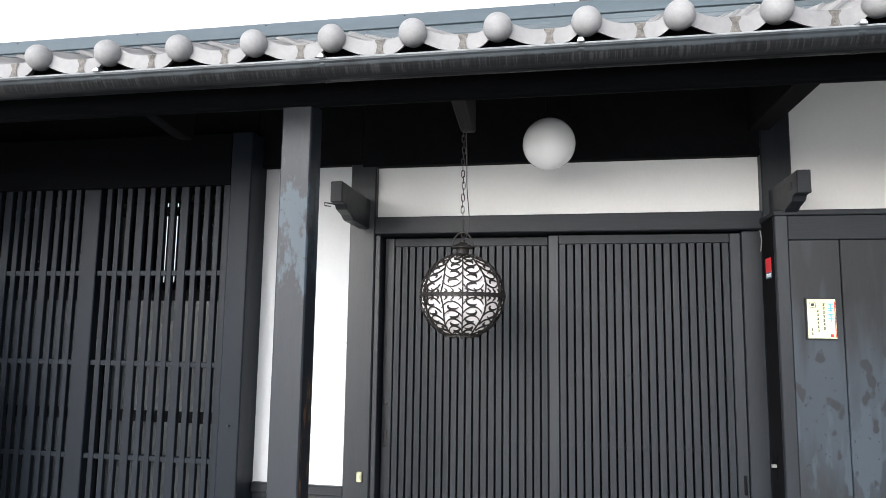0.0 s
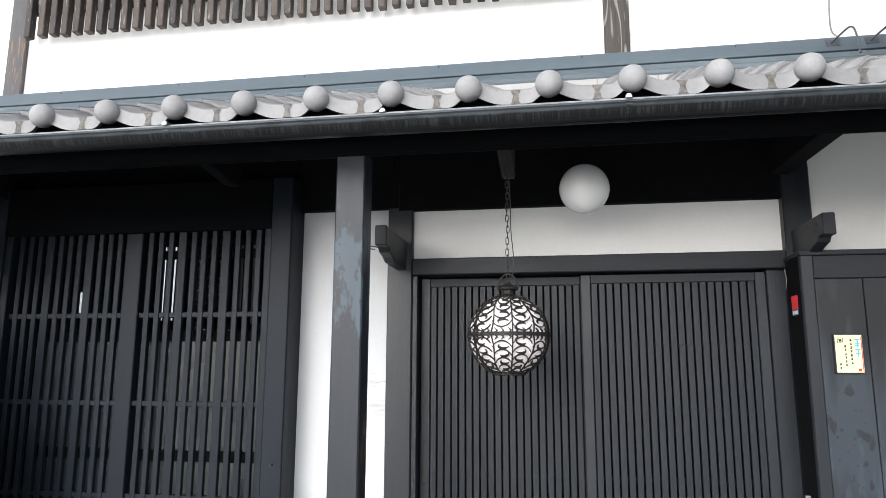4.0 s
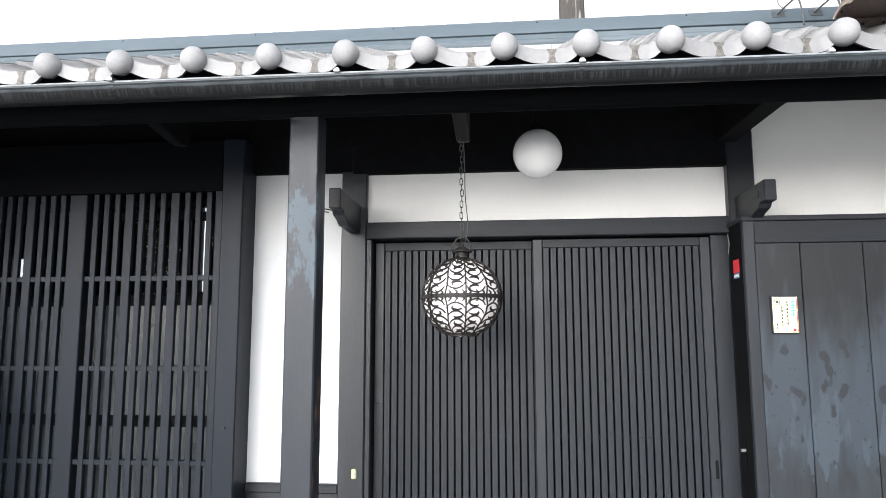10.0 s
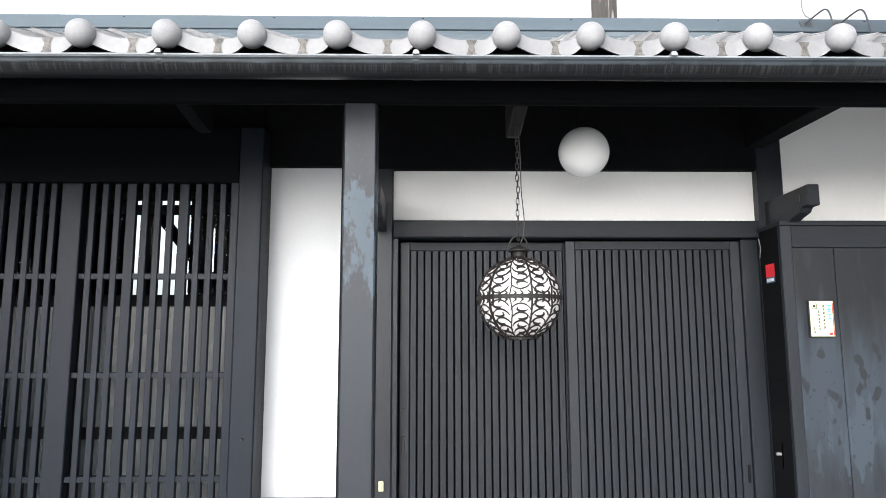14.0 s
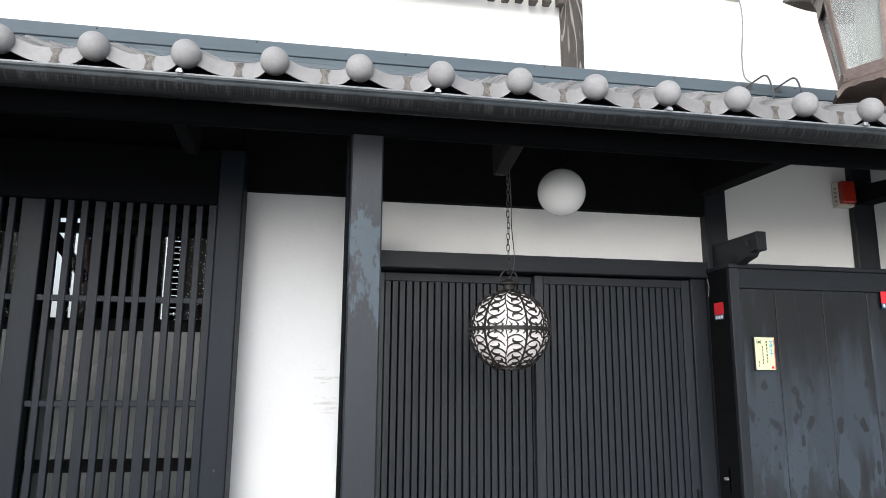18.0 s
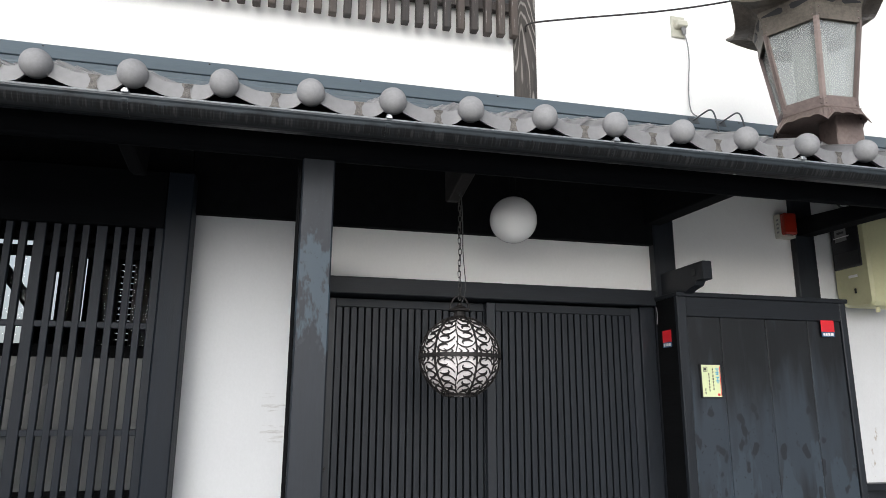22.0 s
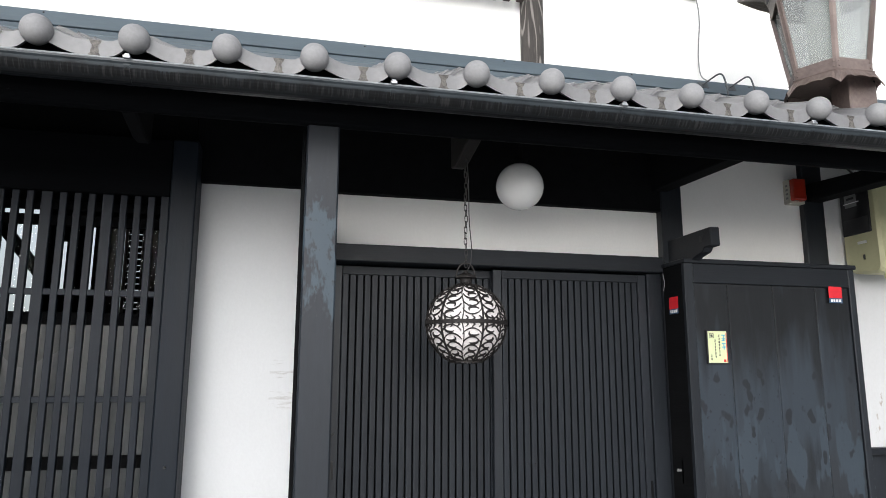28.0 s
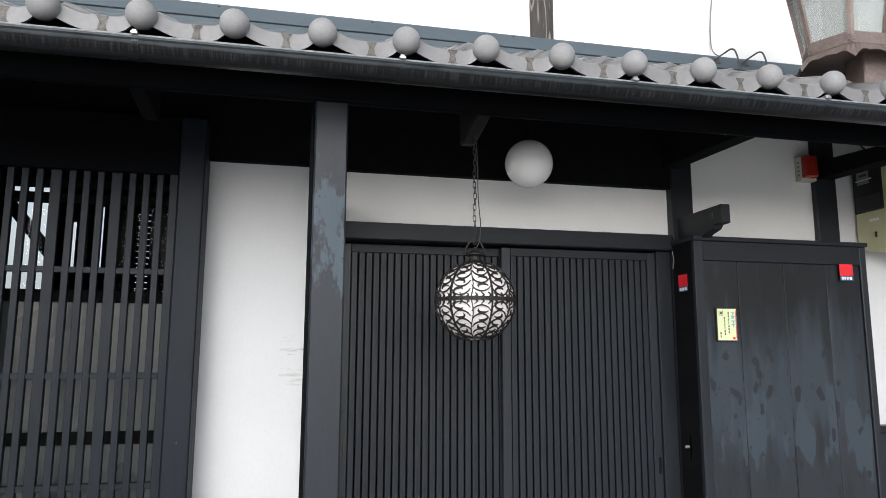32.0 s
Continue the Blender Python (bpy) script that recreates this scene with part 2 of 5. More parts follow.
M_RUSTPOST = wear_or_sheen(mat("grey_timber_with_rust", (0.085, 0.084, 0.088), 0.72, 0, (12, 12, 0.7), 14, 2, 0.3, 0.3), (0.24, 0.135, 0.070), 0.595, 0.04, 30, 3.25, 3.75, 0.12, (3.2, 3.2, 0.28))
M_PLASTER = mat("white_lime_plaster", (0.85, 0.845, 0.825), 0.85, 0, (1, 1, 0.7), 90, 3, 0.035, 0.12, spec=0.2)
M_TILE = mat("silver_grey_roof_tile", (0.225, 0.223, 0.227), 0.45, 0.0, (1, 1, 1), 45, 9, 0.2, 0.08, tell=0.3)
M_CAP = mat("pale_tile_cap", (0.310, 0.308, 0.312), 0.68, 0.0, (1, 1, 1), 90, 16, 0.2, 0.15, spec=0.3, tell=0.3)
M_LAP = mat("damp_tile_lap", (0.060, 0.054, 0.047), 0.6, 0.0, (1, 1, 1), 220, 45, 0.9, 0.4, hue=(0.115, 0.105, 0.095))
# Upper band's blue-grey sheen under the lip is painted into the coat colour.
M_GUTTER = wear_or_sheen(mat("black_gutter_coat", (0.0090, 0.0104, 0.0120), 0.38, 0, (6, 1, 1), 40, 5, 0.3, 0.05, spec=0.25), (0.034, 0.042, 0.048), 0.40, 0.10, 6, 2.498, 2.53, 0.008, (1, 0.3, 0.6))
wear_or_sheen(M_GUTTER, (0.028, 0.028, 0.028), 0.50, 0.08, 40, 2.472, 2.500, 0.008, (3.0, 0.15, 0.06), detail=2.0)
wear_or_sheen(M_GUTTER, (0.0058, 0.0060, 0.0064), 0.50, 0.035, 30, 2.471, 2.502, 0.006, (3.6, 0.15, 0.05), detail=3.0)
M_LIP = mat("pale_gutter_lip", (0.27, 0.285, 0.295), 0.35, 0.0, (6, 1, 1), 20, 3, 0.3, 0.03)
M_MORTAR = mat("grey_lime_mortar", (0.40, 0.395, 0.385), 0.85, 0, (1, 1, 1), 90, 9, 0.15, 0.2, spec=0.2)
M_FLASH = mat("blue_grey_painted_metal", (0.088, 0.113, 0.131), 0.4, 0.0, (0.5, 4, 4), 30, 2, 0.14, 0.03)
M_STEEL = mat("galvanised_steel", (0.42, 0.43, 0.44), 0.35, 0.9, (1, 1, 1), 80, 9, 0.15, 0.05)
M_HOOK = mat("dull_grey_wire", (0.10, 0.108, 0.115), 0.45, 0.5, (1, 1, 1), 80, 9, 0.2, 0.1)
M_IRON = mat("black_iron", (0.028, 0.027, 0.026), 0.55, 0.3, (1, 1, 1), 120, 12, 0.4, 0.2)
M_LIRON = mat("bronzed_iron_openwork", (0.016, 0.0135, 0.0125), 0.6, 0.3, (1, 1, 1), 120, 12, 0.35, 0.2)
M_MILK = glow(mat("milk_glass_lit", (0.72, 0.685, 0.675), 0.35, 0, (1, 1, 1), 30, 5, 0.03, 0.0), (1.0, 0.90, 0.87), 0.12)
M_OPAL = mat("opal_glass_globe", (0.80, 0.80, 0.78), 0.14, 0, (1, 1, 1), 20, 4, 0.03, 0.0)
M_OPAL.node_tree.nodes["Principled BSDF"].inputs["Subsurface Weight"].default_value = 0.8
M_OPAL.node_tree.nodes["Principled BSDF"].inputs["Subsurface Radius"].default_value = (1.0, 1.0, 1.0)
M_OPAL.node_tree.nodes["Principled BSDF"].inputs["Subsurface Scale"].default_value = 0.2
M_COPPER = mat("brown_patinated_copper", (0.175, 0.132, 0.118), 0.42, 0.35, (1, 1, 1), 60, 6, 0.28, 0.12, hue=(0.21, 0.165, 0.148))
M_HOOD = mat("olive_brown_copper_hood", (0.105, 0.090, 0.072), 0.5, 0.3, (1, 1, 1), 60, 6, 0.35, 0.15, hue=(0.15, 0.130, 0.108))
M_LPANE = glass("hazy_lamp_glass", (0.64, 0.665, 0.655), 0.0, 0.70)
M_LCORE = mat("lamp_diffuser_tube", (0.56, 0.57, 0.50), 0.5, 0, (1, 1, 1), 20, 4, 0.04, 0.0)
M_RED = mat("red_sticker_film", (0.72, 0.018, 0.03), 0.35, 0, (1, 1, 1), 60, 9, 0.08, 0.0)
M_BLUE = mat("blue_sticker_film", (0.04, 0.10, 0.20), 0.35, 0, (1, 1, 1), 60, 9, 0.1, 0.0)
M_LENS = mat("red_plastic_lens", (0.30, 0.022, 0.010), 0.25, 0, (1, 1, 1), 60, 9, 0.15, 0.0)
M_PLANK = mat("greenish_grey_plank", (0.30, 0.31, 0.27), 0.7, 0, (8, 8, 0.8), 14, 2, 0.25, 0.2)
M_PALEBOX = mat("pale_green_white_enamel", (0.50, 0.51, 0.45), 0.45, 0, (1, 1, 1), 40, 4, 0.06, 0.04)
M_SIGN = mat("dulled_white_sign_paint", (0.56, 0.565, 0.575), 0.5, 0, (1, 1, 1), 60, 5, 0.06, 0.05)
M_CREAM = mat("cream_painted_box", (0.50, 0.49, 0.30), 0.45, 0, (1, 1, 1), 40, 4, 0.07, 0.05)
M_IVORY = mat("ivory_plastic", (0.50, 0.49, 0.41), 0.4, 0, (1, 1, 1), 50, 5, 0.06, 0.02)
M_SMOKE = mat("smoked_window_plastic", (0.03, 0.03, 0.032), 0.15, 0, (1, 1, 1), 30, 5, 0.2, 0.0)
M_PAPER = mat("cream_card_paper", (0.66, 0.72, 0.42), 0.6, 0, (1, 1, 1), 80, 8, 0.06, 0.0)
# Same plaster as M_PLASTER, each wall's darker light level put into its base colour.
M_SCUFF = wear_or_sheen(mat("scuffed_shade_toned_plaster", (0.60, 0.61, 0.62), 0.85, 0, (1, 1, 0.7), 90, 3, 0.045, 0.12, spec=0.2), (0.46, 0.455, 0.45), 0.61, 0.05, 9, 1.28, 1.6, 0.06, (1.0, 1, 6.0), -1.24)
M_WALL = mat("shade_toned_lime_plaster", (0.73, 0.735, 0.745), 0.85, 0, (1, 1, 0.7), 90, 3, 0.05, 0.12, spec=0.2)
M_SHADED = wear_or_sheen(mat("stained_shade_toned_plaster", (0.60, 0.605, 0.612), 0.85, 0, (1, 1, 0.7), 90, 3, 0.05, 0.12, spec=0.2), (0.40, 0.37, 0.33), 0.66, 0.03, 26, 1.05, 1.45, 0.1)
M_WHITE = mat("white_paint", (0.78, 0.78, 0.77), 0.5, 0, (1, 1, 1), 60, 5, 0.06, 0.05)
M_INK = mat("black_ink", (0.02, 0.02, 0.022), 0.6, 0, (1, 1, 1), 60, 5, 0.1, 0.0)
M_CYAN = mat("sky_blue_ink", (0.12, 0.45, 0.62), 0.6, 0, (1, 1, 1), 60, 5, 0.1, 0.0)
M_CHALK = mat("black_signboard_paint", (0.021, 0.0175, 0.0155), 0.6, 0, (1, 1, 1), 25, 3, 0.35, 0.1)
M_MAUVE = mat("mauve_brown_board", (0.095, 0.073, 0.073), 0.7, 0, (2, 2, 1), 25, 2, 0.12, 0.08)
M_STICK = mat("split_bamboo_stick", (0.115, 0.080, 0.055), 0.6, 0, (10, 10, 0.6), 14, 3, 0.5, 0.3, tell=0.8)
M_PANE = glass("window_glass", (0.9, 0.93, 0.93), 0.0, 1.0)
M_PANE.node_tree.nodes["Principled BSDF"].inputs["IOR"].default_value = 1.1
M_FROST = mat("frosted_grey_glass", (0.062, 0.071, 0.074), 0.3, 0, (1, 1, 1), 40, 2, 0.12, 0.0)
# Dark base colour stands in for an unlit room.
M_ROOM = mat("dark_room_shell", (0.10, 0.09, 0.08), 0.9, 0, (1, 1, 1), 30, 2, 0.2, 0.1)
# Ground out of view; both tones raised to bounce light under the eave.
M_ROAD = mat("pale_bounce_ground", (0.39, 0.39, 0.385), 0.5, 0, (1, 1, 1), 120, 3, 0.3, 0.4)
M_KERB = mat("pale_bounce_strip", (0.50, 0.498, 0.49), 0.7, 0, (1, 1, 1), 90, 3, 0.2, 0.3)
M_PVC = mat("white_downpipe_plastic", (0.75, 0.75, 0.74), 0.35, 0, (1, 1, 1), 40, 4, 0.05, 0.0)
M_CORD = mat("grey_cable_sheath", (0.20, 0.20, 0.20), 0.5, 0, (1, 1, 1), 60, 8, 0.15, 0.0)
M_TWINE = mat("rust_red_twine", (0.20, 0.10, 0.075), 0.9, 0, (1, 1, 1), 200, 20, 0.3, 0.2)


# ---- shapes ----
def bm_mesh(name, bm, smooth=False):
    me = bpy.data.meshes.new(name)
    if smooth:
        for fc in bm.faces:
            fc.smooth = True
    bm.to_mesh(me)
    bm.free()
    return me


def box(lo, hi, bevel=0.004, bm=None, segs=1):
    """A box between two corners with eased edges."""
    out = bm or bmesh.new()
    c, s = [(a + b) / 2 for a, b in zip(lo, hi)], [abs(b - a) for a, b in zip(lo, hi)]
    made = bmesh.ops.create_cube(out, size=1, matrix=Matrix.Translation(c) @ Matrix.Diagonal((*s, 1)))
    if bevel:
        edges = list({e for v in made["verts"] for e in v.link_edges})
        bmesh.ops.bevel(out, geom=edges, offset=min(bevel, min(s) * 0.4), segments=segs, affect="EDGES", profile=0.5)
    return out


def rod(a, b, r, bm=None, sides=10, r2=None):
    out = bm or bmesh.new()
    a, b = Vector(a), Vector(b)
    m = Matrix.Translation((a + b) / 2) @ (b - a).to_track_quat("Z", "Y").to_matrix().to_4x4()
    bmesh.ops.create_cone(out, cap_ends=True, segments=sides, radius1=r, radius2=r if r2 is None else r2, depth=(b - a).length, matrix=m)
    return out


def tube(pts, r, bm=None, sides=8):
    """A bent rod through the points."""
    out = bm or bmesh.new()
    pts = [Vector(p) for p in pts]
    rings = []
    side = None
    for i, p in enumerate(pts):
        d = (pts[min(i + 1, len(pts) - 1)] - pts[max(i - 1, 0)]).normalized()
        if side is None:
            side = d.orthogonal().normalized()
        side = (side - d * side.dot(d)).normalized()
        up = d.cross(side)
        rings.append([out.verts.new(p + r * (math.cos(k * math.tau / sides) * side + math.sin(k * math.tau / sides) * up)) for k in range(sides)])
    for q, s in zip(rings, rings[1:]):
        for k in range(sides):
            out.faces.new((q[k], q[(k + 1) % sides], s[(k + 1) % sides], s[k]))
    out.faces.new(rings[0][::-1])
    out.faces.new(rings[-1])
    return out


def bend(pts, n=6):
    """A smooth run of points through the given ones."""
    ps = [Vector(p) for p in pts]
    out = []
    for i in range(len(ps) - 1):
        a, b, c, d = ps[max(i - 1, 0)], ps[i], ps[i + 1], ps[min(i + 2, len(ps) - 1)]
        for k in range(n):
            s = k / n
            out.append(0.5 * (2 * b + (c - a) * s + (2 * a - 5 * b + 4 * c - d) * s * s + (3 * b - a - 3 * c + d) * s ** 3))
    return out + [ps[-1]]


def lathe(profile, bm=None, sides=32, at=(0, 0, 0)):
    """Turns (radius, height) pairs round the z axis."""
    out = bm or bmesh.new()
    rings = []
    for r, z in profile:
        if r < 1e-6:
            rings.append([out.verts.new((at[0], at[1], at[2] + z))])
        else:
            rings.append([out.verts.new((at[0] + r * math.cos(k * math.tau / sides), at[1] + r * math.sin(k * math.tau / sides), at[2] + z)) for k in range(sides)])
    for q, s in zip(rings, rings[1:]):
        for k in range(sides):
            j = (k + 1) % sides
            vs = ([q[0]] if len(q) == 1 else [q[k], q[j]]) + ([s[0]] if len(s) == 1 else [s[j], s[k]])
            if len(vs) > 2:
                out.faces.new(vs)
    return out


def prism(outline, a, b, axis, bevel=0.003):
    """An outline in the two other axes, drawn out along axis (0 x, 1 y, 2 z) from a to b."""
    out = bmesh.new()
    def put(u, v, w):
        p = [u, v]
        p.insert(axis, w)
        return out.verts.new(p)
    q, s = [put(u, v, a) for u, v in outline], [put(u, v, b) for u, v in outline]
    n = len(outline)
    for k in range(n):
        out.faces.new((q[k], q[(k + 1) % n], s[(k + 1) % n], s[k]))
    out.faces.new(q[::-1])
    out.faces.new(s)
    bmesh.ops.recalc_face_normals(out, faces=out.faces)
    if bevel:
        bmesh.ops.bevel(out, geom=list(out.edges), offset=bevel, segments=1, affect="EDGES", profile=0.5)
    return out


ROOT = {}


def thing(name, at, label, category, group="", kind=""):
    ob = new(name)
    ob.location = at
    ROOT[ob] = Vector(at)
    return tagged(ob, label, category, group, kind)


def solid(name, bm, material, label, category, group="", kind="", smooth=False):
    ob = new(name, bm_mesh(name, bm, smooth))
    ob.data.materials.append(material)
    return tagged(ob, label, category, group, kind)


def part(name, bm, material, parent, label="", smooth=False):
    """One mesh under a thing or under a part, from world places."""
    ob = new(name, bm if isinstance(bm, bpy.types.Mesh) else bm_mesh(name, bm, smooth))
    if not ob.data.materials:
        ob.data.materials.append(material)
    ob.parent = parent
    if parent in ROOT:
        ob.matrix_parent_inverse = Matrix.Translation(-ROOT[parent])
    if label:
        ob["label"] = label
    return ob


def piece(name, mesh, parent, m):
    """One of many alike pieces that share a mesh, at the pose m."""
    ob = part(name, mesh, None, parent)
    ob.matrix_basis = m
    return ob


def shared(name, bm, material, smooth=False):
    me = bm_mesh(name, bm, smooth)
    me.materials.append(material)
    return me

# ---- ground and shell of the house ----
bm = bmesh.new()
bmesh.ops.create_grid(bm, x_segments=8, y_segments=8, size=300)
solid("ground", bm, M_ROAD, "unseen street ground, paled to bounce light", "road", kind="structure")
# Unseen strip, pale so that it reflects light up to the wall.
solid("pavement", box((-9, 2.2, 0.004), (7, 9, 0.06), 0.01), M_KERB, "unseen pale strip along the house front, added to bounce light", "pavement", kind="structure")

WALL = 3.53
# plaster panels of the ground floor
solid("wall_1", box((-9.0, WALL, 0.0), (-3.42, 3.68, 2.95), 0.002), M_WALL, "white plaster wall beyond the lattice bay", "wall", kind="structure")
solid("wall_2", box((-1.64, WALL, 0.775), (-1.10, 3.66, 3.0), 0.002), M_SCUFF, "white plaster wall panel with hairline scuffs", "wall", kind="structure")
solid("wall_3", box((-0.975, WALL, 2.160), (0.955, 3.66, 3.0), 0.002), M_PLASTER, "white plaster panel over the sliding doors", "wall", kind="structure")
solid("wall_4", box((1.07, WALL, 1.06), (1.945, 3.66, 3.0), 0.002), M_PLASTER, "white plaster wall above the shutter box", "wall", kind="structure")
solid("wall_5", box((2.075, WALL, 1.06), (7.0, 3.66, 3.0), 0.002), M_SHADED, "white plaster wall behind the meter box", "wall", kind="structure")
solid("wall_6", box((1.05, WALL + 0.004, 0.0), (7.0, 3.66, 1.06), 0.002), M_WOOD, "dark board dado", "wall", kind="structure")
solid("wall_7", box((-1.64, WALL + 0.004, 0.0), (-1.09, 3.66, 0.775), 0.002), M_WOOD, "dark board dado", "wall", kind="structure")
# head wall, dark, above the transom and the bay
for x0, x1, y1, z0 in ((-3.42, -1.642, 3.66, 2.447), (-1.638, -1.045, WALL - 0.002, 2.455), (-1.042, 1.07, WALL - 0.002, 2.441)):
    solid("wall_8", box((x0, WALL - 0.05, z0), (x1, y1, 3.0), 0.002), M_SOFFIT, "near-black boarding under the eave", "wall", kind="structure")
solid("wall_10", box((-9, WALL - 0.03, 2.425), (-3.53, WALL - 0.002, 3.0), 0.002), M_SOFFIT, "near-black boarding under the eave", "wall", kind="structure")
# deep unseen room added to block sky light, open at its far end
solid("wall_side_west", box((-9.15, 3.6, 0), (-9, 8.0, 6), 0), M_ROOM, "unseen dark wall added to close the room", "wall", kind="structure")
solid("wall_inner_west", box((-13.65, 8.0, 0), (-9, 8.15, 6), 0), M_ROOM, "unseen dark wall added to close the room", "wall", kind="structure")
solid("wall_far_west", box((-13.65, 8.15, 0), (-13.5, 16.15, 6), 0), M_ROOM, "unseen dark wall added to close the room", "wall", kind="structure")
solid("wall_side_east", box((7.0, 3.6, 0), (7.15, 16.15, 6), 0), M_ROOM, "unseen dark wall added to close the room", "wall", kind="structure")
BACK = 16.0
# Added openings, sized so that bright slits show between the lattice bars.
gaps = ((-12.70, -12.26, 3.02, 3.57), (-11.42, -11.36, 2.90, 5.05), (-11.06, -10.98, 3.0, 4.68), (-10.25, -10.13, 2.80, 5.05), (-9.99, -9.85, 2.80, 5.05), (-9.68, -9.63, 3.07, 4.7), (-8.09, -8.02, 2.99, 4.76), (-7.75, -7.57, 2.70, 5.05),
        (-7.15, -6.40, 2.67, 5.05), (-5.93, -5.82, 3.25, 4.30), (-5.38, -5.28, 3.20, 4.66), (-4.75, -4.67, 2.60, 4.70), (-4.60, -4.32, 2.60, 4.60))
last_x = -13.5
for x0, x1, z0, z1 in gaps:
    solid("wall_back", box((last_x, BACK, 0), (x0, BACK + 0.15, 5.25), 0), M_ROOM, "dark added room wall with narrow slit openings", "wall", kind="structure")
    solid("wall_back", box((x0, BACK, 0), (x1, BACK + 0.15, z0), 0), M_ROOM, "dark added wall under a slit opening", "wall", kind="structure")
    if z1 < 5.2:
        solid("wall_back", box((x0, BACK, z1), (x1, BACK + 0.15, 5.25), 0), M_ROOM, "dark added wall over a slit opening", "wall", kind="structure")
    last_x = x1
solid("wall_back", box((last_x, BACK, 0), (7.0, BACK + 0.15, 5.25), 0), M_ROOM, "dark added wall closing the room's back", "wall", kind="structure")
blind = thing("rear_blind", (-4.46, BACK, 2.6), "dark slatted blind in a rear opening", "blind")
blind_slat = shared("blind_slat", box((-0.14, 0.02, 0.0), (0.14, 0.05, 0.118), 0.002), M_SOFFIT)
for i in range(15):
    piece("blind_slat", blind_slat, blind, pose(-4.46, BACK, 2.6 + 0.137 * i))
solid("rear_brace", rod((-7.2, BACK + 0.07, 4.66), (-6.3, BACK + 0.07, 3.55), 0.13), M_SOFFIT, "dark slanting timber across the rear opening", "brace", kind="structure")
solid("rear_brace", rod((-6.68, BACK + 0.07, 2.6), (-6.68, BACK + 0.07, 5.1), 0.04), M_SOFFIT, "dark upright timber in the rear opening", "brace", kind="structure")
solid("ceiling", box((-13.5, 3.7, 5.25), (7, 16.15, 5.35), 0), M_ROOM, "unseen dark ceiling added to block sky light", "ceiling", kind="structure")
solid("floor", box((-13.5, 3.7, 0.06), (7, 16.0, 0.10), 0), M_ROOM, "unseen dark floor added to the room", "floor", kind="structure")

# upper storey
UP = 3.48
solid("wall_9", box((-9, UP, 2.98), (7.0, 3.66, 5.6), 0.002), M_PLASTER, "bright white plaster wall of the upper storey", "wall", kind="structure")
for x0, x1, y0, wood, tag in ((-3.622, -3.494, 3.452, M_RUSTPOST, "weathered grey post with rusty streaks"), (0.10, 0.236, 3.452, M_UPWOOD, "weathered grey post with open grain"), (-5.1, -4.556, 3.38, M_FARPOST, "plain dark grey corner post")):
    solid("post", box((x0, y0, 3.0), (x1, UP + 0.02, 5.6), 0.006), wood, tag + " on the upper wall", "post", kind="structure")

# upper lattice window
bars = thing("lattice_window", (-1.7, 3.41, 3.63), "weathered brown wooden bars over an upper window", "window", kind="structure")
bar = shared("bar", box((-0.021, -0.026, 0), (0.021, 0.026, 1.9), 0.004), M_BAR)
for i in range(43):
    piece("bar", bar, bars, pose(-3.337 + 0.08136 * i if i < 42 else 0.079, 3.405, 3.620 + 0.004 * math.sin(i * 2.3)))
piece("bar", bar, bars, pose(-3.432, 3.405, 3.616))
part("rail", box((-3.455, 3.43, 3.80), (0.10, 3.47, 3.86), 0.004), M_BAR, bars)
part("rail", box((-3.455, 3.43, 4.5), (0.10, 3.47, 4.56), 0.004), M_BAR, bars)
part("pane", box((-3.455, 3.468, 3.88), (0.10, 3.476, 5.4), 0), M_FROST, bars, "grey window panes behind the bars")
solid("upper_eave", box((-9, 2.9, 5.45), (7, 3.6, 5.6), 0.01), M_SOFFIT, "dark upper eave", "eave", kind="structure")

# ---- timber frame of the ground floor ----
def post(x0, x1, y0, y1, z0, z1, label, m=M_WOOD):
    return solid("post", box((x0, y0, z0), (x1, y1, z1), 0.006), m, label, "post", kind="structure")


post(-1.111, -0.983, 2.588, 2.708, 0.06, 2.495, "free-standing dark post with bleached blue-grey patches", M_POST)
solid("batten", box((-1.126, 2.662, 0.06), (-1.112, 2.704, 2.47), 0.002), M_SOFFIT, "thin black strip nailed to the free post", "trim", kind="structure")
post(-1.104, -0.965, 3.485, 3.68, 0.06, 2.60, "dark door post with a beam nose")
post(0.945, 1.081, 3.472, 3.68, 0.06, 2.9, "dark door post with a beam nose")
post(1.936, 2.084, 3.49, 3.68, 0.06, 2.95, "dark wall post behind the shutter box")
post(-1.728, -1.610, 3.345, 3.68, 0.06, 2.62, "dark end post of the lattice bay with a small peg", M_LATTICE)
post(-3.526, -3.385, 3.345, 3.68, 0.06, 2.62, "dark end post of the lattice bay", M_LATTICE)
solid("lintel", box((-0.965, 3.475, 2.078), (0.944, 3.68, 2.168), 0.005), M_WOODX, "dark door lintel with scuffed edge", "lintel", kind="structure")
solid("sill", box((-1.608, 3.50, 0.735), (-1.105, 3.66, 0.783), 0.005), M_WOODX, "dark ledge under the plaster panel", "sill", kind="structure")
solid("sill", box((2.02, 3.46, 1.04), (7.0, 3.66, 1.080), 0.005), M_WOODX, "dark ledge under the plaster panel", "sill", kind="structure")
solid("lintel", box((-3.384, 3.352, 2.336), (-1.73, 3.66, 2.62), 0.005), M_SHADEBEAM, "dark head beam of the lattice bay", "lintel", kind="structure")

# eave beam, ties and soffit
solid("eave_beam", prism([(2.576, 2.480), (2.592, 2.470), (2.648, 2.486), (2.660, 2.50), (2.660, 2.605), (2.576, 2.605)], -9, 7.0, 0, 0.004), M_SHADEBEAM, "long dark eave beam on the free post", "beam", kind="structure")
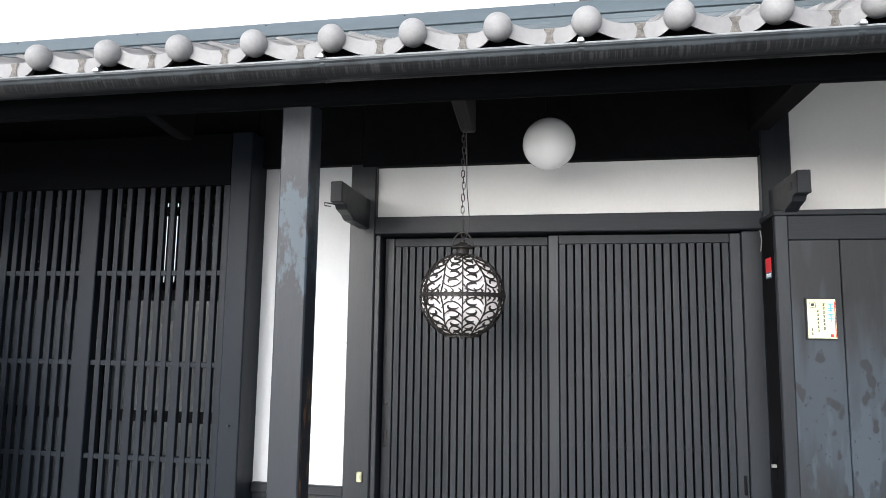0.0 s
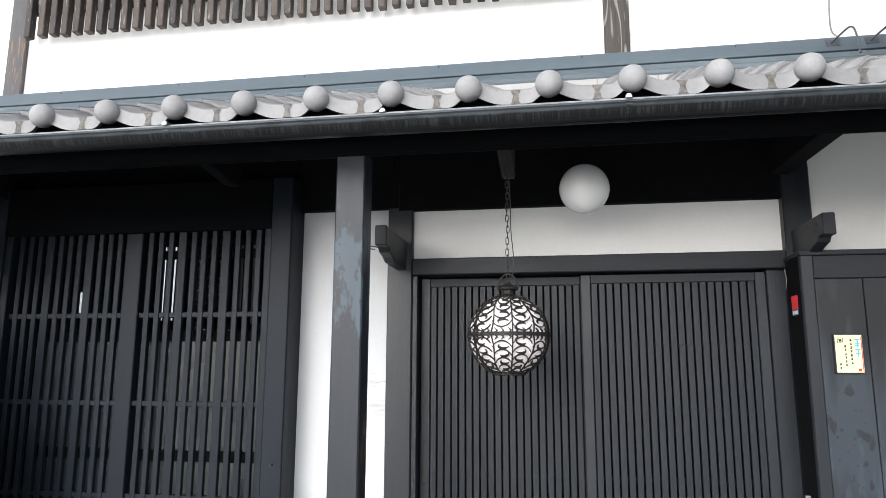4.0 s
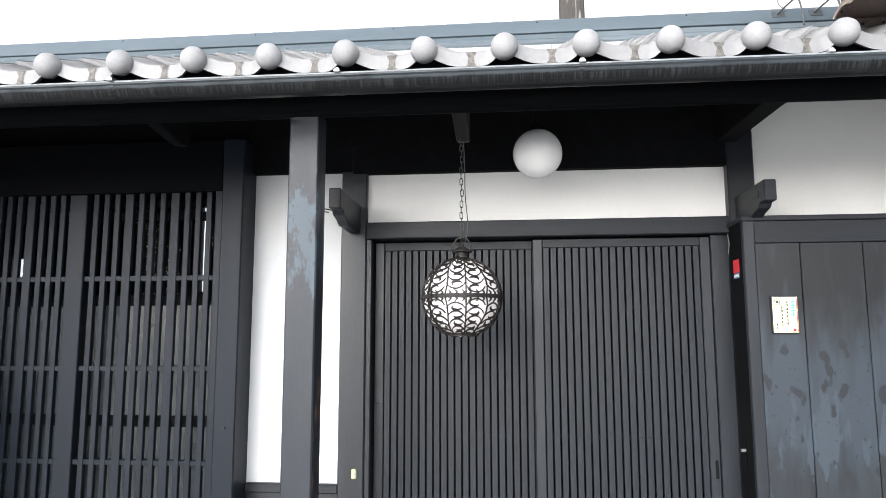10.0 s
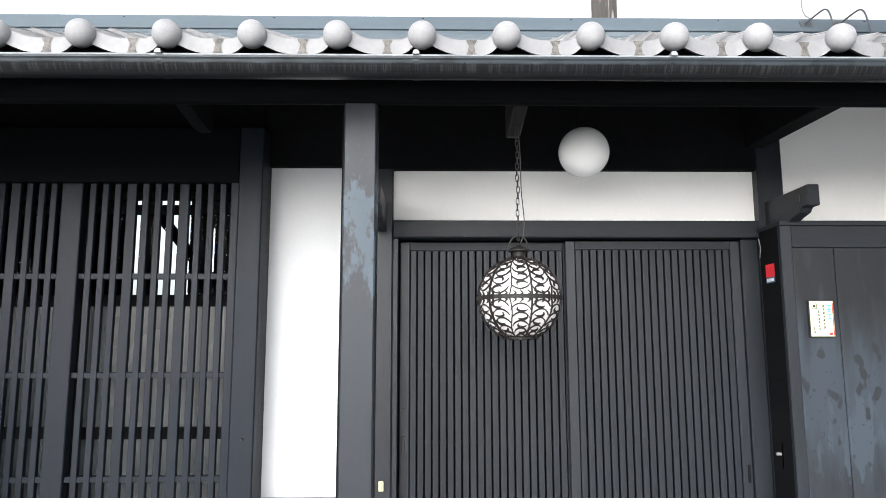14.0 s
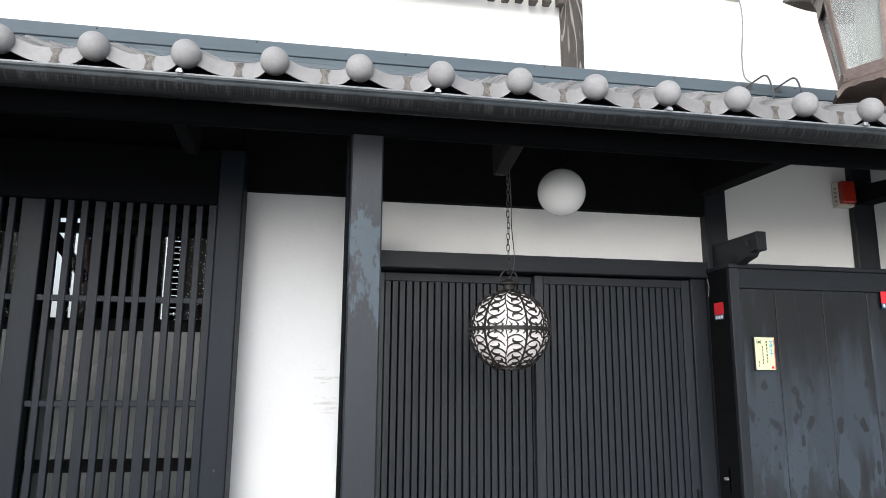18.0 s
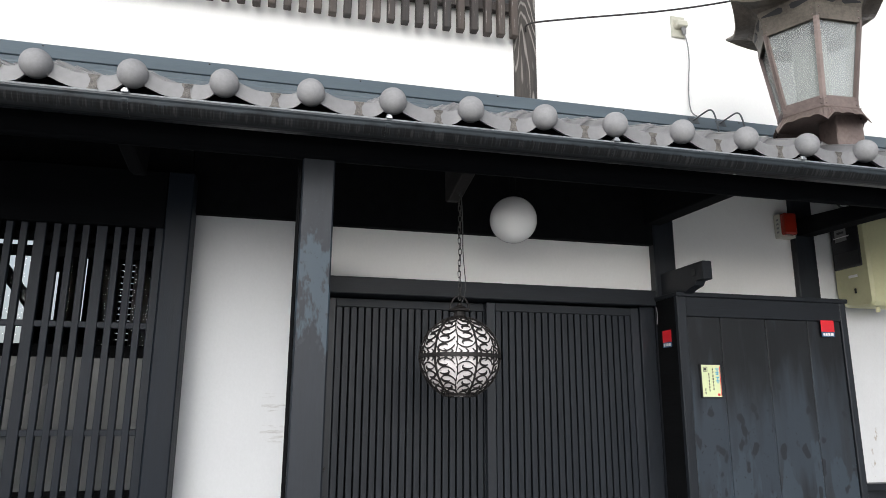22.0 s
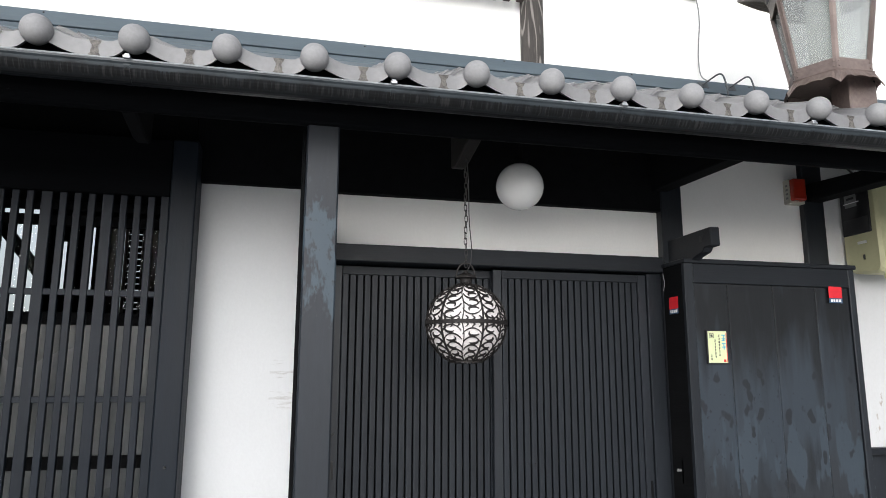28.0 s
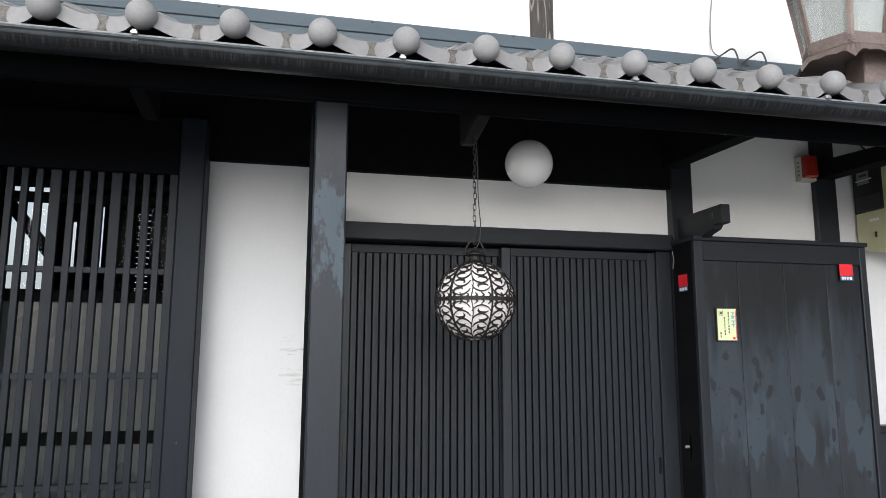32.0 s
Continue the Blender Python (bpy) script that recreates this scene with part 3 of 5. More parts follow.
for x, w, top in ((-4.6, 0.10, 2.79), (-3.45, 0.11, 2.79), (0.945, 0.10, 2.79), (2.01, 0.11, 2.672)):
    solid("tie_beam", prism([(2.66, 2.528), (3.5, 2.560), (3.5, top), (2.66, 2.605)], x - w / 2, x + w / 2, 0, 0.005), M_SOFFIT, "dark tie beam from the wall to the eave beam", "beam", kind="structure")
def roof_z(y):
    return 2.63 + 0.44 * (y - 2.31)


soffit = solid("soffit", prism([(2.36, roof_z(2.36) - 0.075), (3.55, roof_z(3.55) - 0.075), (3.55, roof_z(3.55) - 0.05), (2.36, roof_z(2.36) - 0.05)], -9, 7, 0, 0), M_SOFFIT, "near-black eave boarding", "soffit", kind="structure")
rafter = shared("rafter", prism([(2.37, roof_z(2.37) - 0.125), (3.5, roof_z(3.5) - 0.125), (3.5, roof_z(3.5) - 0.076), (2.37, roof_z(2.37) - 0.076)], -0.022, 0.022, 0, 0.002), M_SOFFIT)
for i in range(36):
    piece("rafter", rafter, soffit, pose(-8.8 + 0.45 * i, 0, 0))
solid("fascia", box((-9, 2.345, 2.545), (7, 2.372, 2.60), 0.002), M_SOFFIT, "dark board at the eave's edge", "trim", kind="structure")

# beam noses beside the doors
def beam_nose(x0, x1, y0, label):
    n = thing("beam_nose", ((x0 + x1) / 2, 3.48, 2.2), label, "bracket", "beam noses beside the doors", "structure")
    part("arm", prism([(y0, 2.166), (y0, 2.265), (3.49, 2.265), (3.49, 2.110), (y0 + 0.20, 2.110), (y0 + 0.15, 2.130), (y0 + 0.08, 2.144), (y0 + 0.06, 2.166)], x0, x1, 0, 0.004), M_WOODX, n)
    return n


left_nose = beam_nose(-1.056, -0.998, 3.036, "dark carved beam end with a small hook")
part("hook", tube([(-1.045, 3.10, 2.165), (-1.075, 3.06, 2.166), (-1.087, 3.05, 2.166), (-1.087, 3.05, 2.152), (-1.06, 3.06, 2.150)], 0.003), M_IRON, left_nose, "bent wire hook")
right_nose = beam_nose(0.976, 1.032, 3.062, "dark carved beam end with a square mortise")
# Mortise hole drawn as a black block; its inner shade is the colour.
part("mortise", box((0.972, 3.13, 2.195), (0.978, 3.16, 2.23), 0.001), M_INK, right_nose, "small square black mortise")

# ---- sliding doors ----
def sliding_door(name, x0, x1, y, label, lock):
    """A door of close upright slats in a frame."""
    d = thing(name, ((x0 + x1) / 2, y, 0.08), label, "sliding door", "pair of slatted doors", "structure")
    top, st = 2.068, 0.050
    part("stile", box((x0, y, 0.08), (x0 + st, y + 0.034, top), 0.003), M_WOOD, d)
    part("stile", box((x1 - st, y, 0.08), (x1, y + 0.034, top), 0.003), M_WOOD, d)
    part("rail", box((x0 + st, y + 0.001, 2.022), (x1 - st, y + 0.033, top), 0.003), M_WOODX, d)
    part("rail", box((x0 + st, y + 0.001, 0.08), (x1 - st, y + 0.033, 0.20), 0.003), M_WOODX, d)
    n = 21
    w = (x1 - x0 - 2 * st) / n
    slat = shared("slat", box((-w / 2 + 0.0043, 0, 0.20), (w / 2 - 0.0043, 0.012, 2.022), 0.0015), M_SLAT)
    nail = shared("nail", lathe([(0, -0.0012), (0.003, -0.001), (0.0042, 0.0006)], sides=6), M_IRON)
    for i in range(n):
        x = x0 + st + w * (i + 0.5)
        piece("slat", slat, d, pose(x, y + 0.006, 0))
    for z in (1.70, 1.372, 1.035, 0.705, 0.38):
        b = part("batten", box((x0 + st, y + 0.0185, z - 0.016), (x1 - st, y + 0.030, z + 0.016), 0.002), M_SOFFIT, d)
        for i in range(n):
            piece("nail", nail, b, pose(x0 + st + w * (i + 0.5), y + 0.0055, z, 90))
    if lock:
        part("lock", lathe([(0, -0.008), (0.008, -0.006), (0.009, 0.0), (0.011, 0.004)], sides=14), M_IRON, d, "small round iron lock").matrix_basis = pose(x0 + 0.022, y, 1.20, -90)
        part("finger_pull", box((x0 + 0.012, y - 0.002, 0.98), (x0 + 0.03, y + 0.004, 1.07), 0.003), M_IRON, d)
    else:
        part("finger_pull", box((x1 - 0.026, y - 0.002, 0.84), (x1 - 0.010, y + 0.004, 0.93), 0.003), M_SOFFIT, d)
    return d


sliding_door("door_1", -0.930, -0.02, 3.575, "dark slatted sliding door with a round lock", True)
sliding_door("door_2", -0.066, 0.852, 3.53, "dark slatted sliding door in front of its pair", False)
solid("door_jamb", box((0.854, 3.515, 0.08), (0.944, 3.66, 2.076), 0.003), M_WOOD, "plain dark board closing the door opening", "jamb", kind="structure")
solid("door_jamb", box((-0.966, 3.50, 0.08), (-0.938, 3.66, 2.076), 0.003), M_WOOD, "dark jamb of the sliding doors", "jamb", kind="structure")
# Added black sheet: keeps the gaps between the slats dark.
solid("door_backing", box((-0.94, 3.625, 0.08), (0.86, 3.64, 2.072), 0), M_SOFFIT, "black sheet added behind the slats for the dark room", "lining", kind="structure")

# ---- lattice bay ----
bay = thing("lattice_bay", (-2.55, 3.39, 0.3), "dark wooden lattice screen of wide and thin bars", "lattice")
part("stile", box((-2.616, 3.375, 0.3), (-2.512, 3.43, 2.336), 0.004), M_LATTICE, bay)
part("stile", box((-1.769, 3.36, 0.3), (-1.730, 3.43, 2.336), 0.003), M_LATTICE, bay)
part("stile", box((-3.384, 3.36, 0.3), (-3.340, 3.43, 2.336), 0.003), M_LATTICE, bay)
thin = shared("slat", box((-0.0152, 0, 0.3), (0.0152, 0.026, 2.34), 0.002), M_LATTICE)
wide = shared("wide_slat", box((-0.0235, 0, 0.3), (0.0235, 0.028, 2.34), 0.002), M_LATTICE)
for a, b in ((-2.512, -1.769), (-3.340, -2.616)):
    gap = (b - a - 9 * 0.0304 - 2 * 0.047) / 12
    x = a + gap
    for i in range(1, 12):
        w = 0.047 if i % 4 == 0 else 0.0304
        piece("slat", wide if i % 4 == 0 else thin, bay, pose(x + w / 2, 3.385, 0))
        x += w + gap
for z in (1.868, 1.385, 0.897, 0.42):
    part("rail", box((-2.512, 3.389, z - 0.014), (-1.769, 3.425, z + 0.014), 0.002), M_LATTICE, bay)
    part("rail", box((-3.340, 3.389, z - 0.014), (-2.616, 3.425, z + 0.014), 0.002), M_LATTICE, bay)
solid("peg", rod((-1.664, 3.346, 1.087), (-1.664, 3.328, 1.087), 0.006), M_IRON, "small rusty peg on the bay post", "peg", kind="structure")

# glazed screens behind the lattice
for x0, x1, y in ((-3.37, -2.56, 3.60), (-2.61, -1.74, 3.57)):
    g = thing("glazed_screen", ((x0 + x1) / 2, y, 0.3), "dark framed glazed screen, clear above and frosted below", "window", "glazed screens")
    part("stile", box((x0, y, 0.3), (x0 + 0.05, y + 0.03, 2.34), 0.002), M_SOFFIT, g)
    part("stile", box((x1 - 0.05, y, 0.3), (x1, y + 0.03, 2.34), 0.002), M_SOFFIT, g)
    for z0, z1 in ((2.292, 2.34), (2.215, 2.266), (1.73, 1.79), (1.06, 1.12), (0.3, 0.4)):
        part("rail", box((x0 + 0.05, y, z0), (x1 - 0.05, y + 0.03, z1), 0.002), M_SOFFIT, g)
    pane = part("pane", box((x0 + 0.05, y + 0.012, 1.79), (x1 - 0.05, y + 0.016, 2.292), 0), M_PANE, g, "clear pane")
    pane.visible_shadow = False
    for z0, z1 in ((0.4, 1.06), (1.12, 1.73)):
        part("pane", box((x0 + 0.05, y + 0.012, z0), (x1 - 0.05, y + 0.018, z1), 0), M_FROST, g, "frosted grey pane")

# ---- shutter box ----
sb = thing("shutter_box", (1.47, 3.43, 0.3), "tall black board shutter box with bleached streaks", "shutter box")
SX0, SX1, SY = 0.934, 2.028, 3.258
part("cap", box((SX0 - 0.006, SY - 0.012, 2.103), (SX1 + 0.008, WALL, 2.127), 0.003), M_WOODX, sb)
part("rail", box((SX0 + 0.055, SY, 1.996), (SX1 - 0.042, SY + 0.03, 2.103), 0.003), M_WOODX, sb)
part("rail", box((SX0 + 0.055, SY, 0.3), (SX1 - 0.042, SY + 0.03, 0.4), 0.003), M_WOODX, sb)
part("stile", box((SX0, SY - 0.001, 0.3), (SX0 + 0.055, SY + 0.03, 2.105), 0.004), M_WOOD, sb)
part("stile", box((SX1 - 0.042, SY - 0.001, 0.3), (SX1, SY + 0.03, 2.103), 0.004), M_WOOD, sb)
part("side", box((SX0 + 0.002, SY + 0.03, 0.3), (SX0 + 0.02, WALL - 0.05, 2.105), 0.002), M_SOFFIT, sb)
part("side", box((SX1 - 0.02, SY + 0.03, 0.3), (SX1 - 0.002, WALL, 2.105), 0.002), M_WOOD, sb)
edges = (0.989, 1.199, 1.486, 1.762, 1.986)
for a, b in zip(edges, edges[1:]):
    part("board", box((a + 0.0015, SY + 0.011, 0.4), (b - 0.0015, SY + 0.028, 1.996), 0.003), M_BOARD, sb)

# ---- roof ----
PITCH, SLOPE = 0.3013, math.atan(0.40)
X0 = -0.805


def wave(u):
    """Height of the tile's face across its width: a narrow roll at u = 0, a shallow pan between the rolls."""
    v = u - 0.05 * math.sin(math.pi * u) ** 2
    c = ((1 + math.cos(math.tau * v)) / 2) ** (1.9 if u < 0.5 else 4.6)
    return -0.0125 + 0.041 * c


def tile_mesh(front):
    """A wavy tile, low edge at the origin, running up along y; front: with a hanging apron."""
    out = bmesh.new()
    n, length, t = 30, 0.285, 0.017
    lower = 0.054 if front else t
    lean = lower * 0.37 if front else 0.0
    cols = []
    for k in range(n + 1):
        u = -0.04 + 1.03 * k / n
        z = wave(u) + (0.005 if k == n else 0.0)
        x = u * PITCH
        cols.append([out.verts.new(p) for p in ((x, -lean, z - lower), (x, 0.0, z - 0.003), (x, 0.004, z), (x, length, z), (x, length, z - t), (x, 0.024, z - t), (x, 0.024 - lean, z - lower))])
    for q, s in zip(cols, cols[1:]):
        m = len(q)
        for k in range(m):
            f = out.faces.new((q[k], q[(k + 1) % m], s[(k + 1) % m], s[k]))
            f.smooth = k in (2,)
    out.faces.new(cols[0])
    out.faces.new(cols[-1][::-1])
    bmesh.ops.recalc_face_normals(out, faces=out.faces)
    return out


roof = thing("roof", (0, 2.3, 2.6), "lean-to roof of silver-grey wavy tiles with round end caps", "roof", kind="structure")
front_tile = shared("eave_tile", tile_mesh(True), M_TILE)
back_tile = shared("tile", tile_mesh(False), M_TILE)
ball = bmesh.new()
bmesh.ops.create_uvsphere(ball, u_segments=24, v_segments=14, radius=0.051)
ball = shared("end_cap", ball, M_CAP, True)
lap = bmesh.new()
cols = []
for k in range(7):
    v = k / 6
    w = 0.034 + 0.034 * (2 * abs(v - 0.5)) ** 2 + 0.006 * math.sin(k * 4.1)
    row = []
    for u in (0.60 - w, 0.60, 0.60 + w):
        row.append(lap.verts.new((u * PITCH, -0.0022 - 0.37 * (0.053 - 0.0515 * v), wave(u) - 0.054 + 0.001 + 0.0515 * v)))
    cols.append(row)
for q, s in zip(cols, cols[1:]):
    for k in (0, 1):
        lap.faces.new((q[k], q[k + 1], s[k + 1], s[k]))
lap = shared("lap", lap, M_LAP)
COURSE = 0.232
for c in range(-14, 15):
    x = X0 + PITCH * c
    for r in range(5):
        y = 2.305 + COURSE * r * math.cos(SLOPE)
        z = 2.625 + COURSE * r * math.sin(SLOPE) + 0.006
        tilt = math.degrees(SLOPE) - 2.3
        jig = 0.5 * math.sin(c * 12.9 + r * 7.7)
        ob = piece("eave_tile" if r == 0 else "tile", front_tile if r == 0 else back_tile, roof, pose(x, y, z - 0.008 + 0.007 * (r > 0), tilt - 0.4 * (r > 0) + jig * 0.4, 0, jig * 0.5))
        if r == 0:
            ob.rotation_euler[0] = radians(tilt)
            cap = part("end_cap", ball, None, ob)
            cap.location = (0.004, -0.014, 0.000)
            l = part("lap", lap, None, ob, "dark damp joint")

# flashing where the roof meets the upper wall
fl = thing("flashing", (0, 3.4, 3.15), "blue-grey painted metal flashing along the wall foot", "flashing", kind="structure")
part("upper_strip", prism([(3.425, 3.256), (3.41, 3.252), (3.372, 3.164), (3.385, 3.158), (3.48, 3.152), (3.48, 3.256)], -9, 7, 0, 0.0015), M_FLASH, fl)
part("lower_strip", prism([(3.39, 3.151), (3.362, 3.150), (3.338, 3.118), (3.333, 3.112), (3.334, 3.108), (3.303, 3.076), (3.307, 3.066), (3.40, 3.07)], -9, 7, 0, 0.0015), M_FLASH, fl)
mortar = solid("mortar_course", box((-9, 3.262, 2.96), (7, 3.40, 3.048), 0.003), M_MORTAR, "pale mortar blocks under the flashing", "trim", kind="structure")
seam = shared("joint", box((-0.002, 3.2595, 2.97), (0.002, 3.266, 3.047), 0), M_CORD)
for i in range(-14, 15):
    piece("joint", seam, mortar, pose(-0.562 + 0.3013 * i, 0, 0))
screw = shared("screw", lathe([(0, 0.004), (0.004, 0.003), (0.005, 0)], sides=8), M_IRON)
for i in range(-8, 8):
    piece("screw", screw, fl, pose(-0.81 + 0.785 * i, 3.4035, 3.237, 60))

# gutter
gut = thing("gutter", (0, 2.315, 2.5), "black half-round eave gutter with pale drip stains", "gutter")
GY, GZ, GR = 2.312, 2.522, 0.058
prof = [(GY - GR * math.cos(a), GZ - GR * math.sin(a)) for a in [math.pi * k / 16 for k in range(17)]]
prof = [(GY - GR - 0.004, GZ + 0.004), (GY - GR - 0.004, GZ - 0.006)] + prof[1:] + [(GY + (GR - 0.003) * math.cos(a), GZ - (GR - 0.003) * math.sin(a)) for a in [math.pi * k / 16 for k in range(17)]]
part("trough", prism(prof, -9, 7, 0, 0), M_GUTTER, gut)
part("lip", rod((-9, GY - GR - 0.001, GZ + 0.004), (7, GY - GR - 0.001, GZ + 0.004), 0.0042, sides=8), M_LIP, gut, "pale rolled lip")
clip = shared("clip", box((-0.009, -0.012, -0.004), (0.009, 0.03, 0.012), 0.003, box((-0.012, -0.014, -0.006), (0.012, -0.006, 0.004), 0.002)), M_STEEL)
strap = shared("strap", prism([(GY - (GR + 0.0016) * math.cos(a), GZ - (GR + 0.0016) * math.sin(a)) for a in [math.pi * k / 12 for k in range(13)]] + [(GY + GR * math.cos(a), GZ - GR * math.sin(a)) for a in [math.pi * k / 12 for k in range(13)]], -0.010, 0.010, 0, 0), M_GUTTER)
for x in (-7.09, -6.19, -5.30, -4.41, -3.51, -2.615, -1.713, -0.821, 0.082, 0.938, 1.82, 2.71, 3.61, 4.50, 5.39, 6.28):
    piece("clip", clip, gut, pose(x, GY - GR - 0.002, GZ + 0.010))
    piece("strap", strap, gut, pose(x, 0, 0))

# ---- hanging lamps under the eave ----
GX, GYY, GZZ = -0.048, 3.112, 2.427
globe = thing("globe_lamp", (GX, GYY, 2.75), "white opal glass globe lamp, unlit, under the eave", "lamp")
g = bmesh.new()
bmesh.ops.create_uvsphere(g, u_segments=40, v_segments=24, radius=0.119, matrix=Matrix.Translation((GX, GYY, GZZ)))
part("globe", g, M_OPAL, globe, smooth=True)
part("collar", lathe([(0.045, 0.0), (0.044, 0.02), (0.04, 0.03), (0.016, 0.035), (0.014, 0.40), (0.0, 0.405)], at=(GX, GYY, 2.535), sides=24), M_SOFFIT, globe, "black metal collar")

LX, LY, LZ, LR = -0.399, 2.843, 1.718, 0.177
lan = thing("hanging_lantern", (LX, LY, LZ - LR), "round white lantern in black openwork iron, lit, on a chain", "lantern")
g = bmesh.new()
bmesh.ops.create_uvsphere(g, u_segments=40, v_segments=24, radius=LR - 0.008, matrix=Matrix.Translation((LX, LY, LZ)))
part("diffuser", g, M_MILK, lan, "white glowing inner globe", smooth=True)


def on_ball(lon, lat, r):
    return Vector((r * math.cos(lat) * math.sin(lon), -r * math.cos(lat) * math.cos(lon), r * math.sin(lat)))


def ribbon(out, pts, widths, r=LR, deep=0.005):
    """A flat metal strip on the ball through (longitude, latitude) points in degrees, with its widths in metres."""
    ps = [on_ball(radians(a), radians(b), r) for a, b in pts]
    rows = []
    for i, p in enumerate(ps):
        d = (ps[min(i + 1, len(ps) - 1)] - ps[max(i - 1, 0)]).normalized()
        s = p.normalized().cross(d).normalized() * widths[i] / 2
        inn = p * ((r - deep) / r)
        rows.append([out.verts.new(v) for v in (p - s, p + s, inn + s, inn - s)])
    for q, w in zip(rows, rows[1:]):
        for k in range(4):
            out.faces.new((q[k], q[(k + 1) % 4], w[(k + 1) % 4], w[k]))
    out.faces.new(rows[0][::-1])
    out.faces.new(rows[-1])


def strip(pts, ws):
    out = bmesh.new()
    ribbon(out, pts, ws)
    return shared("scroll", out, M_LIRON)


def openwork(sign):
    """A sixth of one half of the ball: a stem, scale-shaped cells on both sides and a comma leaf in each."""
    stem = [(30 + 3 * math.sin(radians(b * 5)), sign * b) for b in range(2, 75, 4)]
    made = [strip(stem, [0.0040] * len(stem))]
    for i, b in enumerate((3, 15, 27, 39, 51, 62)):
        for side in (-1, 1):
            lift = b + (5 if side > 0 else 0)
            pts, ws = [], []
            for k in range(11):
                s = k / 10
                pts.append((30 + side * (1 + 28 * s), sign * (lift + 10 - 8.5 * math.sin(math.pi * s) ** 0.7)))
                ws.append(0.0032 + 0.0022 * math.sin(math.pi * s))
            made.append(strip(pts, ws))
            if i < 5:
                pts, ws = [], []
                for k in range(10):
                    a = radians((20 if (i + (side > 0)) % 2 else -35) + 190 * k / 9)
                    pts.append((30 + side * (16 + 9.5 * math.cos(a) * (1 - 0.45 * k / 9)), sign * (lift + 8.0 + 4.2 * math.sin(a) * (1 - 0.2 * k / 9))))
                    ws.append(0.0024 + 0.0072 * math.sin(math.pi * k / 9) ** 1.6)
                made.append(strip(pts, ws))
    for lon in (5, 16, 25, 37, 46, 56):
        made.append(strip([(lon, sign * 2), (lon + 2, sign * 4.5), (lon - 2, sign * 8)], [0.010, 0.007, 0.0025]))
    return made


upper_web, lower_web = openwork(1), openwork(-1)
rib_bm = bmesh.new()
ribbon(rib_bm, [(0, b) for b in range(-72, 80, 6)], [0.0052] * len(range(-72, 80, 6)), LR + 0.002, 0.008)
rib = shared("rib", rib_bm, M_LIRON)
for k in range(6):
    m = pose(LX, LY, LZ, 0, 0, 60 * k + 9.4)
    for web in (upper_web, lower_web):
        stem = piece("stem", web[0], lan, m)
        for me in web[1:]:
            part("scroll", me, None, stem)
    piece("rib", rib, lan, m)
band = lathe([(LR - 0.004, -0.008), (LR + 0.003, -0.008), (LR + 0.003, 0.008), (LR - 0.004, 0.008), (LR - 0.004, -0.008)], at=(LX, LY, LZ), sides=48)
part("equator_band", band, M_LIRON, lan)
part("bottom_ring", lathe([(0.058, -0.004), (0.072, -0.008), (0.074, 0.004), (0.058, 0.006), (0.058, -0.004)], at=(LX, LY, LZ - 0.160), sides=36), M_LIRON, lan)
part("cap", lathe([(0.034, 0.170), (0.026, 0.178), (0.026, 0.196), (0.044, 0.199), (0.045, 0.205), (0.030, 0.214), (0.012, 0.224), (0.008, 0.234), (0, 0.236)], at=(LX, LY, LZ), sides=28), M_LIRON, lan, "black domed cap")
part("bail", tube([(LX - 0.043 * math.cos(a), LY, LZ + 0.204 + 0.062 * math.sin(a)) for a in [math.pi * k / 14 for k in range(15)]], 0.0036), M_LIRON, lan, "curved iron handle")

chain = thing("chain", (LX, LY, LZ + 0.25), "black iron link chain holding the lantern", "chain")
loop = []
for k in range(16):
    a = math.tau * k / 16
    loop.append((0.0065 * math.cos(a), 0, 0.0085 * math.sin(a) + (0.0075 if math.sin(a) > 0 else -0.0075)))
lk = shared("link", tube(loop + [loop[0], loop[1]], 0.0017, sides=6), M_IRON, True)
for i in range(26):
    piece("link", lk, chain, pose(LX + 0.002 * math.sin(i), LY, LZ + 0.262 + 0.0255 * i, 0, 0, 90 * (i % 2) + 8))
solid("lamp_cord", tube(bend([(LX + 0.006, LY + 0.003, LZ + 0.23), (LX + 0.022, LY, LZ + 0.27), (LX + 0.026, LY, LZ + 0.34), (LX + 0.016, LY, LZ + 0.46), (LX + 0.014, LY, LZ + 0.60), (LX + 0.004, LY, LZ + 0.82)]), 0.0022, sides=6), M_INK, "thin black lamp cord beside the chain", "cord")
solid("brace", prism([(2.662, 2.50), (2.94, 2.45), (3.0, 2.46), (3.02, 2.70), (2.662, 2.64)], LX - 0.030, LX + 0.030, 0, 0.006), M_BROWN, "reddish brown timber stub that carries the lantern", "bracket", kind="structure")
solid("brace", prism([(2.662, 2.515), (2.96, 2.480), (3.04, 2.490), (3.06, 2.70), (2.662, 2.64)], -1.830, -1.770, 0, 0.008), M_SOFFIT, "dark timber stub under the eave", "bracket", kind="structure")

# ---- street lamp over the roof ----
CX, CY, TURN6 = 1.332, 2.56, -0.567
lamp = thing("street_lamp", (CX, CY, 2.6), "brown copper six-sided lantern street lamp with hazy glass", "street lamp")


def hexa(r, z, k, turn=TURN6):
    a = turn + math.pi / 3 * k
    return Vector((CX + r * math.sin(a), CY - r * math.cos(a), z))


